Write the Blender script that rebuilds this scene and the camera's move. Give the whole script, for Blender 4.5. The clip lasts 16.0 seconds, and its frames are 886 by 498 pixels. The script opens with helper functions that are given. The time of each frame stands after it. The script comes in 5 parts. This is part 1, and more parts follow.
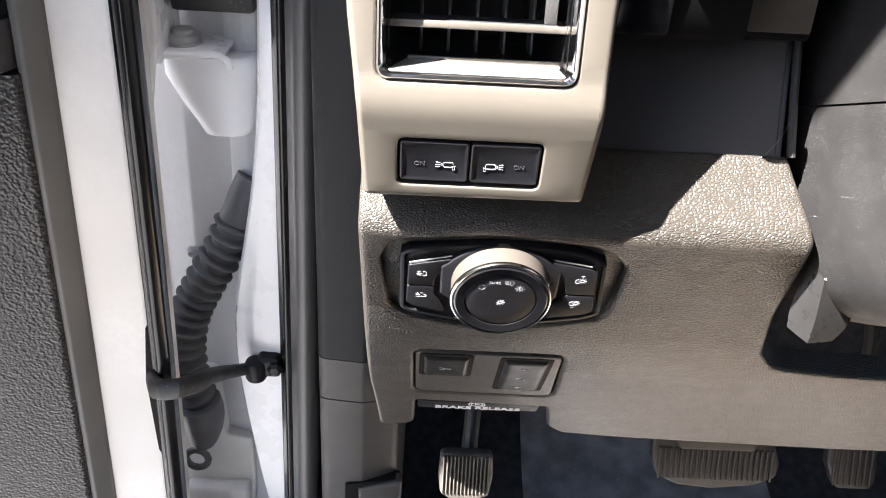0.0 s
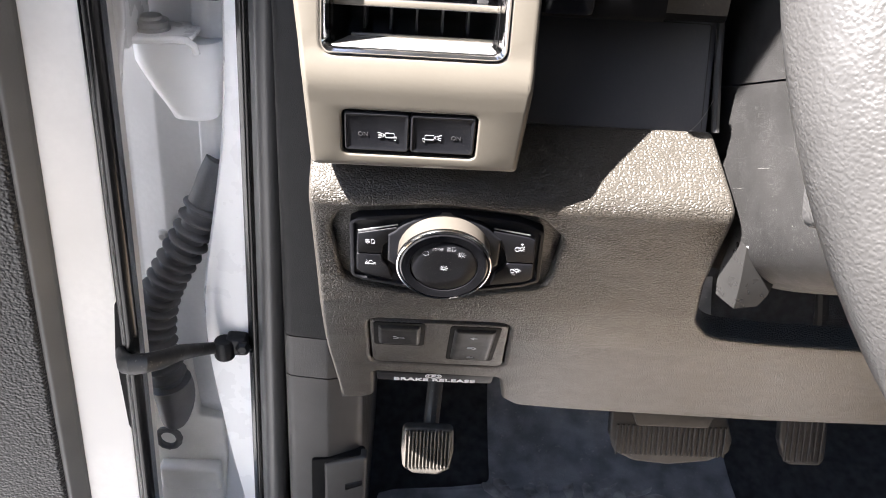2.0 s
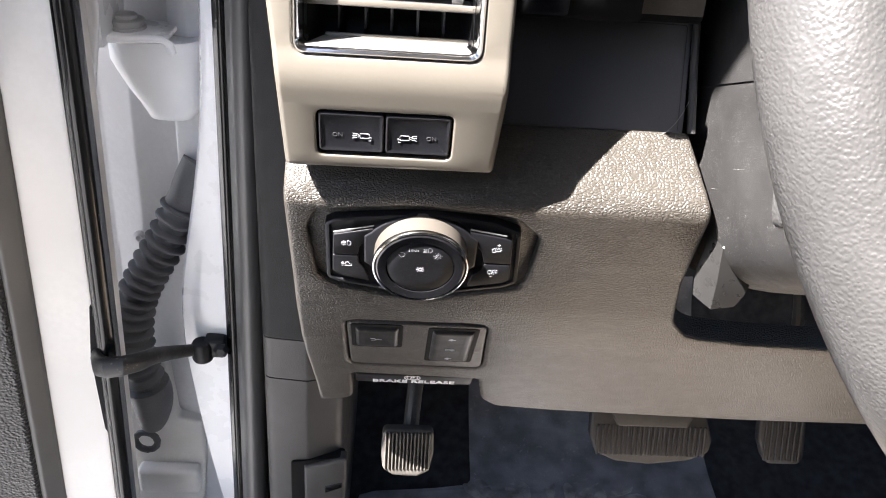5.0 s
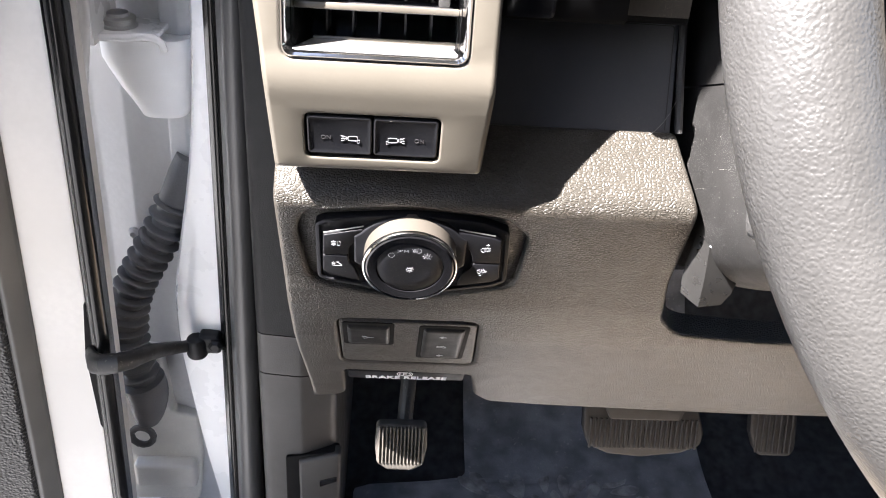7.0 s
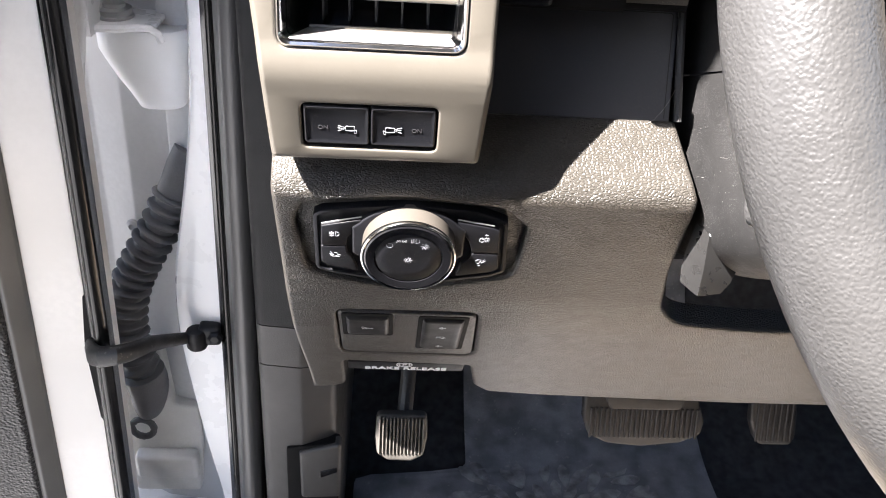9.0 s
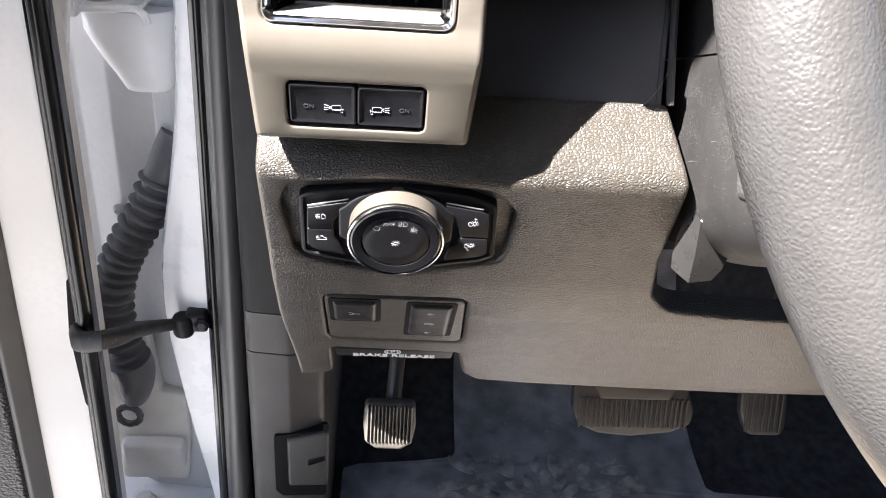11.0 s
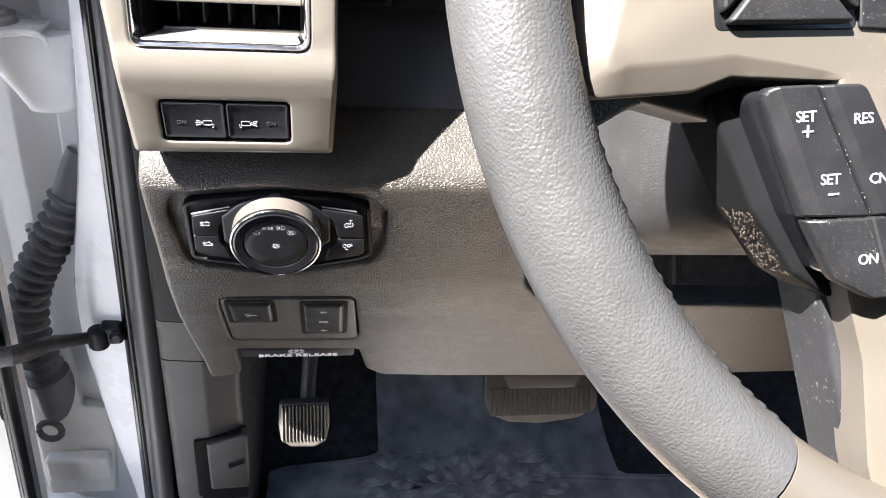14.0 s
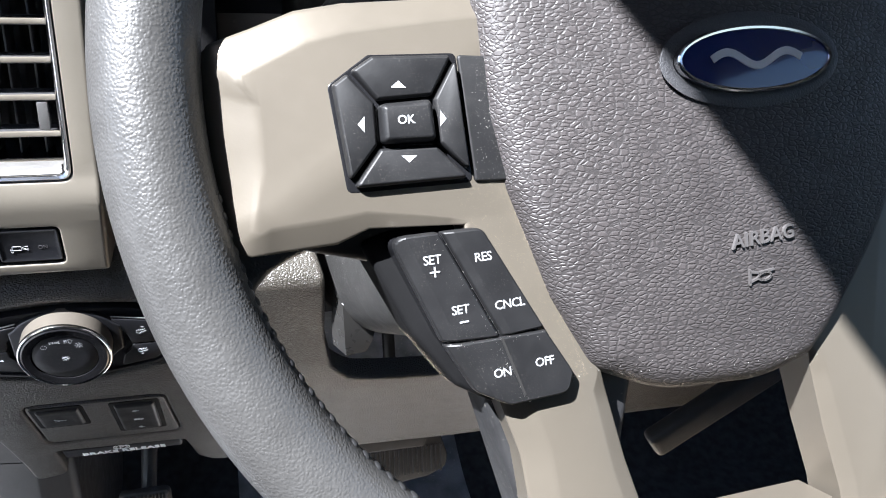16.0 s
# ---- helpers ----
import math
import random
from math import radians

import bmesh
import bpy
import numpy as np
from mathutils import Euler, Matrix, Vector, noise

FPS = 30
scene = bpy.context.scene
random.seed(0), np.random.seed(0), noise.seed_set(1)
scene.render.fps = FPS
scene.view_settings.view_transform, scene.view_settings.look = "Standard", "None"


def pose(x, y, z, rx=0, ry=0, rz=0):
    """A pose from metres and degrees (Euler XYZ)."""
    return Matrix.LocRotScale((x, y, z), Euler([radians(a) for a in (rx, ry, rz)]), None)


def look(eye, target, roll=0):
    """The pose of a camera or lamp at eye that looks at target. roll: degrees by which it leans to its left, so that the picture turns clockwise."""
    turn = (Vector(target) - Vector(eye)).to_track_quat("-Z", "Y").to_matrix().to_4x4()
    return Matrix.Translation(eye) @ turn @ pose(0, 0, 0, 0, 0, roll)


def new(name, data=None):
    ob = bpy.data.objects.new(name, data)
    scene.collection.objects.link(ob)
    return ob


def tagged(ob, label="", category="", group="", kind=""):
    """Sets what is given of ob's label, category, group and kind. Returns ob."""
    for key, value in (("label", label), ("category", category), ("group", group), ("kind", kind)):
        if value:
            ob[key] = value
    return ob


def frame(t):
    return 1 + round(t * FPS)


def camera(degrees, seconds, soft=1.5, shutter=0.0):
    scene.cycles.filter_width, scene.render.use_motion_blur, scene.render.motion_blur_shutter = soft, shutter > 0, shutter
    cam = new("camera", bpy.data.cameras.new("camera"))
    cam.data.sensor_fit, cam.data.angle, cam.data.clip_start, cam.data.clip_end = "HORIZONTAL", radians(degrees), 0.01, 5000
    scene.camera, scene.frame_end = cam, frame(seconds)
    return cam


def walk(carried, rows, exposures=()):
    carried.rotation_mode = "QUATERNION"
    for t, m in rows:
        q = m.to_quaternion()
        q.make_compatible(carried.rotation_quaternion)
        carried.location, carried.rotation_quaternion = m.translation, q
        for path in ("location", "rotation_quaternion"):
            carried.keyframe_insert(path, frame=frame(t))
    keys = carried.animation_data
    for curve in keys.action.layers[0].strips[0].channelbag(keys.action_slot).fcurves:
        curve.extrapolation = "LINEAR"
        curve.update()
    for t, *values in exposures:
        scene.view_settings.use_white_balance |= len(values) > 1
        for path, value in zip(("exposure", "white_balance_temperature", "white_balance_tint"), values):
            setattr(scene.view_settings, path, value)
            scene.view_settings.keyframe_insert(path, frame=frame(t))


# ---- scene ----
cam = camera(58.0, 16.0, soft=1.0)
PATH = [
    (0, (0.007, -0.016, 0.712), (0.046, 1.69, -0.33), 3.3),
    (0.5, (0.02, -0.044, 0.716), (0.049, 1.675, -0.306), 2.9),
    (1, (0.023, -0.047, 0.718), (0.069, 1.662, -0.319), 3.4),
    (1.5, (0.028, -0.049, 0.714), (0.092, 1.658, -0.326), 3.9),
    (2, (0.027, -0.045, 0.712), (0.103, 1.662, -0.328), 4.0),
    (2.5, (0.029, -0.046, 0.713), (0.113, 1.663, -0.324), 4.0),
    (3, (0.029, -0.044, 0.709), (0.12, 1.665, -0.326), 4.0),
    (3.5, (0.03, -0.044, 0.71), (0.127, 1.665, -0.324), 4.0),
    (6, (0.032, -0.042, 0.714), (0.155, 1.659, -0.33), 4.8),
    (6.5, (0.034, -0.044, 0.717), (0.157, 1.653, -0.333), 4.7),
    (7, (0.035, -0.043, 0.718), (0.157, 1.65, -0.34), 4.5),
    (7.5, (0.036, -0.044, 0.716), (0.159, 1.646, -0.346), 4.3),
    (8, (0.036, -0.042, 0.717), (0.156, 1.645, -0.351), 4.2),
    (10.5, (0.037, -0.042, 0.715), (0.171, 1.631, -0.372), 4.6),
    (11, (0.039, -0.039, 0.71), (0.18, 1.63, -0.382), 5.0),
    (11.5, (0.044, -0.032, 0.708), (0.2, 1.631, -0.392), 5.2),
    (12, (0.036, -0.037, 0.709), (0.198, 1.623, -0.394), 5.4),
    (12.5, (0.034, -0.034, 0.701), (0.195, 1.625, -0.404), 5.3),
    (13, (0.036, -0.039, 0.709), (0.204, 1.623, -0.39), 5.1),
    (13.5, (0.036, -0.054, 0.718), (0.237, 1.614, -0.366), 5.0),
    (14, (0.075, -0.076, 0.728), (0.345, 1.595, -0.337), 4.9),
    (14.5, (0.122, -0.082, 0.737), (0.477, 1.592, -0.297), 5.0),
    (15, (0.135, -0.092, 0.755), (0.566, 1.58, -0.254), 4.7),
    (15.5, (0.137, -0.099, 0.772), (0.622, 1.577, -0.206), 4.7),
    (16, (0.137, -0.1, 0.774), (0.648, 1.579, -0.185), 4.7),
]
walk(cam, [(t, look(eye, target, roll)) for t, eye, target, roll in PATH], [(0, 3.66, 6450, 15), (13, 3.66, 6450, 15), (14, 3.62, 6300, 14), (14.5, 3.42, 6100, 13), (15, 3.20, 5950, 12), (16, 3.00, 5850, 11)])

# ---- world, sun and exposure ----
SUN = Vector((0.66, 0.34, -1.0)).normalized()
world = bpy.data.worlds.new("world")
scene.world = world
world.use_nodes = True
wn = world.node_tree.nodes
sky = wn.new("ShaderNodeTexSky")
sky.sky_type, sky.sun_disc = "NISHITA", False
sky.sun_elevation = math.asin(-SUN.z)
sky.sun_rotation = math.atan2(-SUN.x, -SUN.y)
world.node_tree.links.new(sky.outputs[0], wn["Background"].inputs[0])
wn["Background"].inputs[1].default_value = 0.033
sun_data = bpy.data.lights.new("sun", "SUN")
sun_data.energy, sun_data.angle, sun_data.color = 5.0, radians(0.5), (1.0, 0.97, 0.92)
sun = new("sun", sun_data)
sun.matrix_world = look((-3, -2.2, 4), Vector((-3, -2.2, 4)) + SUN)


# ---- materials ----
def shader(name, colour, rough, metal=0.0, coat=0.0, vary=0.15, vary_scale=25.0, grain=0.0, cell=0.0018, wrinkle=0.0,
           dust=0.0, dust_cell=0.004, dust_colour=(0.6, 0.55, 0.48), spec=0.5, stretch=(1, 1, 1), deep=0.3, pebble=False, groove=0.30, groove_shade=None):
    """A surface with colour variation at two scales, pebbled grain (cell in metres), optional shade painted into the
    grain's grooves, and light dust.
    """
    m = bpy.data.materials.new(name)
    m.use_nodes = True
    nt = m.node_tree
    n, l = nt.nodes, nt.links
    b = n["Principled BSDF"]
    b.inputs["Roughness"].default_value, b.inputs["Metallic"].default_value = rough, metal
    b.inputs["Coat Weight"].default_value = coat
    b.inputs["Coat Roughness"].default_value = 0.06
    b.inputs["Specular IOR Level"].default_value = spec
    at = n.new("ShaderNodeTexCoord").outputs["Object"]

    def noise_at(scale, detail=4.0):
        t = n.new("ShaderNodeTexNoise")
        t.inputs["Scale"].default_value, t.inputs["Detail"].default_value = scale, detail
        l.new(at, t.inputs["Vector"])
        return t.outputs["Fac"]

    def ramp(fac, lo, hi, x0=0.35, x1=0.65, smooth=False):
        r = n.new("ShaderNodeMapRange")
        r.interpolation_type = "SMOOTHSTEP" if smooth else "LINEAR"
        r.inputs[1].default_value, r.inputs[2].default_value, r.inputs[3].default_value, r.inputs[4].default_value = x0, x1, lo, hi
        l.new(fac, r.inputs[0])
        return r.outputs[0]

    def mixed(fac, a, c, blend="MIX"):
        x = n.new("ShaderNodeMix")
        x.data_type, x.blend_type = "RGBA", blend
        for s, v in ((x.inputs[0], fac), (x.inputs[6], a), (x.inputs[7], c)):
            if isinstance(v, (tuple, float, int)):
                s.default_value = v if not isinstance(v, tuple) else (*v, 1)
            else:
                l.new(v, s)
        return x.outputs[2]

    dark = tuple(c * (1 - vary) for c in colour)
    light = tuple(min(1.0, c * (1 + vary)) for c in colour)
    col = mixed(ramp(noise_at(vary_scale), 0.0, 1.0), dark, light)
    col = mixed(ramp(noise_at(vary_scale * 30, 2.0), 0.0, 0.35), col, dark)
    if dust:
        dots = ramp(noise_at(2.2 / dust_cell, 1.0), 0.0, 1.0, 0.665, 0.70)
        patch = ramp(noise_at(45.0, 3.0), 0.0, 1.0, 0.40, 0.62)
        g = n.new("ShaderNodeMath")
        g.operation = "MULTIPLY"
        l.new(dots, g.inputs[0])
        l.new(patch, g.inputs[1])
        h = n.new("ShaderNodeMath")
        h.operation, h.inputs[1].default_value = "MULTIPLY", dust
        l.new(g.outputs[0], h.inputs[0])
        col = mixed(h.outputs[0], col, dust_colour)
    l.new(col, b.inputs["Base Color"])
    l.new(ramp(noise_at(vary_scale * 4), max(0.02, rough - min(0.06, vary * 0.4)), min(1.0, rough + min(0.06, vary * 0.4))), b.inputs["Roughness"])
    if grain:
        warp = n.new("ShaderNodeTexNoise")
        warp.inputs["Scale"].default_value = 0.5 / cell
        l.new(at, warp.inputs["Vector"])
        add = n.new("ShaderNodeVectorMath")
        add.operation = "MULTIPLY_ADD"
        l.new(warp.outputs["Color"], add.inputs[0])
        add.inputs[1].default_value = (cell * 0.7,) * 3
        l.new(at, add.inputs[2])
        v = n.new("ShaderNodeTexVoronoi")
        v.feature = "SMOOTH_F1" if pebble else "DISTANCE_TO_EDGE"
        v.inputs["Scale"].default_value = 1 / cell
        wide = n.new("ShaderNodeVectorMath")
        wide.operation = "MULTIPLY"
        wide.inputs[1].default_value = stretch
        l.new(add.outputs[0], wide.inputs[0])
        l.new(wide.outputs[0], v.inputs["Vector"])
        height = ramp(v.outputs["Distance"], 1.0, 0.0, 0.1, 0.75, True) if pebble else ramp(v.outputs["Distance"], 0.0, 1.0, 0.0, groove, True)
        # Occlusion in the grooves is put into the base colour.
        if groove_shade:
            l.new(mixed(ramp(v.outputs["Distance"], 0.7, 0.0, 0.0, groove * 0.6), col, groove_shade), b.inputs["Base Color"])
        bump = n.new("ShaderNodeBump")
        bump.inputs["Strength"].default_value = grain
        bump.inputs["Distance"].default_value = cell * deep
        l.new(height, bump.inputs["Height"])
        l.new(bump.outputs[0], b.inputs["Normal"])
    elif wrinkle:
        bump = n.new("ShaderNodeBump")
        bump.inputs["Strength"].default_value, bump.inputs["Distance"].default_value = wrinkle, 0.001
        l.new(noise_at(vary_scale * 20), bump.inputs["Height"])
        l.new(bump.outputs[0], b.inputs["Normal"])
    return m


DASH = shader("earth_grey_grained_plastic", (0.048, 0.0425, 0.0350), 0.38, grain=1.0, cell=0.00130, vary=0.08, stretch=(0.58, 0.8, 1.1), spec=0.55, deep=0.20, groove=0.28, groove_shade=(0.023, 0.0205, 0.0170))
DASH_DARK = shader("charcoal_plastic", (0.036, 0.036, 0.039), 0.5, grain=0.25, cell=0.0012, dust=0.06, dust_cell=0.0012)
SATIN = shader("satin_champagne_paint", (0.130, 0.117, 0.096), 0.36, metal=0.3, vary=0.04, wrinkle=0.03)
BLACK = shader("black_switch_plastic", (0.0062, 0.0065, 0.0082), 0.48, wrinkle=0.05, dust=0.05, dust_cell=0.0012, spec=0.25)
ROCKER = shader("dark_grey_switch_plastic", (0.021, 0.0205, 0.0200), 0.42, wrinkle=0.05, dust=0.05, spec=0.2)
KEYCAP = shader("black_wheel_key", (0.0062, 0.0062, 0.0068), 0.55, wrinkle=0.05, dust=0.12, dust_cell=0.0008, spec=0.35)
GLOSS = shader("gloss_black_plastic", (0.008, 0.008, 0.009), 0.18, vary=0.1)
CHROME = shader("bright_chrome", (0.80, 0.80, 0.82), 0.14, metal=1.0, vary=0.03, wrinkle=0.01)
SILL = shader("dusty_chrome", (0.36, 0.352, 0.345), 0.34, metal=0.75, vary=0.15, vary_scale=60, dust=0.6, dust_cell=0.0009)
# Bezel's champagne paint again, darkened for how light falls on the spokes.
SPOKE = shader("satin_champagne_toned_for_light", (0.122, 0.107, 0.086), 0.36, metal=0.45, vary=0.02, vary_scale=60, wrinkle=0.02)
BULB = shader("slate_bulb_rubber", (0.046, 0.0455, 0.046), 0.40, vary=0.08)
KNOB = shader("satin_knob_metal", (0.105, 0.093, 0.078), 0.33, metal=0.35, vary=0.05, wrinkle=0.02)
RIM = shader("bright_chrome_ring", (0.72, 0.71, 0.69), 0.16, metal=1.0, vary=0.03)
# Near-black whose colour carries the shade of wells, slots and covered sides.
RECESS = shader("near_black_for_recesses", (0.005, 0.005, 0.0054), 0.7, vary=0.2, spec=0.1)
INK = shader("white_print", (0.50, 0.51, 0.53), 0.5, vary=0.03)
# White print again: brightened for the shaded lever, dimmed for the sunlit wheel keys.
LEVERINK = shader("white_print_raised_for_shade", (0.80, 0.81, 0.82), 0.45, vary=0.02)
KEYINK = shader("white_print_dimmed_for_sun", (0.31, 0.32, 0.33), 0.5, vary=0.03)
FAINT = shader("grey_print", (0.05, 0.05, 0.052), 0.5, vary=0.03)
LEATHER = shader("black_leather", (0.046, 0.045, 0.044), 0.40, grain=1.0, cell=0.00085, pebble=True, vary=0.12, deep=0.11, spec=0.6, stretch=(1.0, 0.85, 1.0), dust=0.03, dust_cell=0.0012)
VINYL = shader("airbag_vinyl", (0.038, 0.0335, 0.0335), 0.50, grain=1.0, cell=0.0016, stretch=(0.55, 1, 1.15), vary=0.12, deep=0.105, groove=0.26, groove_shade=(0.018, 0.0168, 0.0168), dust=0.03, dust_cell=0.0012, spec=0.4)
RAISED = shader("smooth_raised_vinyl", (0.06, 0.056, 0.056), 0.35, vary=0.05)
THREAD = shader("black_thread", (0.016, 0.016, 0.017), 0.6, vary=0.2)
COLUMN = shader("grey_column_plastic", (0.018, 0.0175, 0.0170), 0.56, spec=0.3, grain=0.2, cell=0.001, dust=0.35, dust_cell=0.0009, dust_colour=(0.45, 0.44, 0.42))
RUBBER = shader("black_rubber", (0.014, 0.014, 0.015), 0.5, wrinkle=0.1, dust=0.1)
SEAL = shader("seal_rubber", (0.007, 0.007, 0.007), 0.2, vary=0.1, spec=0.35)
# One pedal rubber twice: lightened for the sunlit pedal, darkened for the shaded ones.
PEDAL_LIT = shader("worn_sunlit_pedal_rubber", (0.070, 0.064, 0.056), 0.6, vary=0.35, vary_scale=60, wrinkle=0.25)
PEDAL_SHADED = shader("shaded_pedal_rubber", (0.0125, 0.0128, 0.0145), 0.55, vary=0.35, vary_scale=60, wrinkle=0.25)
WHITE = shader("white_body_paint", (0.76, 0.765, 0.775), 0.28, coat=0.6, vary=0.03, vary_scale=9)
COVER = shader("white_hinge_plastic", (0.86, 0.865, 0.875), 0.45, vary=0.04, wrinkle=0.05)
BORDER = shader("pale_grey_trim_plastic", (0.095, 0.092, 0.087), 0.5, vary=0.1)
# Same body white, darkened and warmed to match the light on the door edge.
DOORPAINT = shader("light_toned_door_white", (0.56, 0.535, 0.50), 0.32, coat=0.4, vary=0.10, vary_scale=7)
HINGE = shader("warm_white_hinge_paint", (0.60, 0.585, 0.55), 0.5, vary=0.12, vary_scale=15, wrinkle=0.08)
# White inside the door gap, its shade put into a greyer colour.
GAP_WHITE_SHADED = shader("shaded_white_inner_paint", (0.52, 0.525, 0.535), 0.5, vary=0.10, vary_scale=8, wrinkle=0.05)
BOOT = shader("dusty_bellows_rubber", (0.09, 0.09, 0.093), 0.6, vary=0.25, wrinkle=0.1)
STEEL = shader("grey_steel", (0.45, 0.45, 0.44), 0.4, metal=0.6, vary=0.1, wrinkle=0.05)
DOORTRIM = shader("black_door_grain", (0.0105, 0.0105, 0.0112), 0.38, spec=0.4, grain=0.9, cell=0.0021, pebble=True, vary=0.15)
TRIMGREY = shader("grey_trim_plastic", (0.032, 0.031, 0.030), 0.5, grain=0.25, cell=0.0012)
# Near-black for the upper kick trim: the deep shade there is painted in.
KICK_SHADE = shader("kick_plastic_in_shade", (0.0055, 0.0058, 0.0068), 0.55, spec=0.25, vary=0.1, grain=0.25, cell=0.0012)
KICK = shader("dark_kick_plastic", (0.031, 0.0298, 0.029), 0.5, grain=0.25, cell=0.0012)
DUSTY_LIT = shader("dusty_sunlit_brown_plastic", (0.065, 0.056, 0.046), 0.6, vary=0.3, dust=0.9, dust_cell=0.0007, dust_colour=(0.36, 0.31, 0.24))
POCKET = shader("smooth_slate_plastic", (0.075, 0.076, 0.084), 0.4, vary=0.1, dust=0.15, dust_cell=0.0008)
CARPET = shader("dark_carpet", (0.042, 0.042, 0.044), 0.95, vary=0.4, vary_scale=90, wrinkle=0.8)
MAT = shader("rubber_floor_mat", (0.235, 0.237, 0.243), 0.55, vary=0.35, vary_scale=35, wrinkle=0.3, dust=0.25, dust_cell=0.01)
MATLEAF = shader("dusty_mat_relief", (0.305, 0.298, 0.29), 0.6, vary=0.5, vary_scale=70, wrinkle=0.3)
BLUE = shader("deep_blue_enamel", (0.006, 0.016, 0.085), 0.15, coat=0.8, vary=0.05)
FILM = shader("clear_grey_film", (0.021, 0.0203, 0.0195), 0.30, vary=0.15, wrinkle=0.08)
HEADLINER = shader("grey_headliner", (0.055, 0.054, 0.052), 0.9, vary=0.1, wrinkle=0.3)
BOUNCE_TAN = shader("warm_bounce_tan", (0.34, 0.275, 0.205), 0.9, vary=0.08, wrinkle=0.3)
GROUND = shader("pale_concrete", (0.23, 0.23, 0.23), 0.9, vary=0.2, vary_scale=2.0, wrinkle=0.4)
LINT = shader("pale_dust", (0.34, 0.33, 0.31), 0.8, vary=0.1)
GOLD_DUST = shader("sandy_dust", (0.27, 0.225, 0.16), 0.7, vary=0.3)


# ---- building helpers ----
def frame_at(o, x, y):
    """A matrix with origin o, axes x and y (orthonormal) and z = x cross y."""
    x, y = Vector(x).normalized(), Vector(y).normalized()
    z = x.cross(y)
    return Matrix(((x.x, y.x, z.x, o[0]), (x.y, y.y, z.y, o[1]), (x.z, y.z, z.z, o[2]), (0, 0, 0, 1)))


def thing(name, at, label, category, group="", kind=""):
    ob = new(name)
    ob.location = at
    ob.empty_display_size = 0.02
    return tagged(ob, label, category, group, kind)


def finish(bm, smooth=True, angle=35):
    bmesh.ops.remove_doubles(bm, verts=bm.verts, dist=1e-6)
    bmesh.ops.recalc_face_normals(bm, faces=bm.faces)
    for f in bm.faces:
        f.smooth = smooth
    if smooth:
        for e in bm.edges:
            if len(e.link_faces) == 2 and e.calc_face_angle(0) > radians(angle):
                e.smooth = False


def part(name, bm, material, parent=None, label="", smooth=True, angle=35, clean=True):
    if clean:
        finish(bm, smooth, angle)
    me = bpy.data.meshes.new(name)
    bm.to_mesh(me)
    bm.free()
    me.materials.append(material)
    ob = new(name, me)
    if parent is not None:
        ob.parent = parent
        top = parent if parent.parent is None else parent.parent
        ob.matrix_parent_inverse = Matrix.Translation(-Vector(top.location)) if parent.type == "EMPTY" else Matrix()
    return tagged(ob, label)


def structure(name, bm, material, label, category, smooth=True):
    return tagged(part(name, bm, material, None, "", smooth), label, category, kind="structure")


def box(size, M=Matrix(), bevel=0.0, seg=2):
    bm = bmesh.new()
    bmesh.ops.create_cube(bm, size=1.0)
    bmesh.ops.scale(bm, vec=size, verts=bm.verts)
    if bevel:
        bmesh.ops.bevel(bm, geom=list(bm.edges), offset=bevel, segments=seg, profile=0.5, affect="EDGES")
    bm.transform(M)
    return bm


def span(lo, hi, bevel=0.0, seg=2):
    c = [(a + b) / 2 for a, b in zip(lo, hi)]
    return box([b - a for a, b in zip(lo, hi)], Matrix.Translation(c), bevel, seg)


class Outline(list):
    """A polygon with rounded corners that remembers its sharp corners, so that it can be moved inwards cleanly."""


def turn_of(pts):
    return sum(a[0] * b[1] - b[0] * a[1] for a, b in zip(pts, list(pts[1:]) + list(pts[:1])))


def ccw(pts):
    if turn_of(pts) > 0:
        return pts
    if isinstance(pts, Outline):
        return rounded(pts.sharp[::-1], pts.radii[::-1], pts.seg)
    return pts[::-1]


def rounded(pts, r, seg=5):
    """A polygon with its corners rounded; r is one radius or one for each corner."""
    pts = [tuple(p) for p in pts]
    k = len(pts)
    out = Outline()
    out.sharp, out.radii, out.seg = pts, list(r) if isinstance(r, (list, tuple)) else [r] * k, seg
    for i in range(k):
        p, a, b = Vector(pts[i]), Vector(pts[i - 1]), Vector(pts[(i + 1) % k])
        ri = out.radii[i]
        if ri == 0:
            out.append(tuple(p))
            continue
        u, v = (a - p).normalized(), (b - p).normalized()
        half = min(u.angle(v) / 2, 1.56)
        d = min(ri / math.tan(half), 0.45 * (a - p).length, 0.45 * (b - p).length)
        for j in range(seg + 1):
            t = j / seg
            q = (p + u * d) * (1 - t) ** 2 + p * 2 * t * (1 - t) + (p + v * d) * t ** 2
            out.append(tuple(q))
    return out


def rect(x0, y0, x1, y1, r=0.0, seg=5):
    return rounded([(x0, y0), (x1, y0), (x1, y1), (x0, y1)], r, seg)


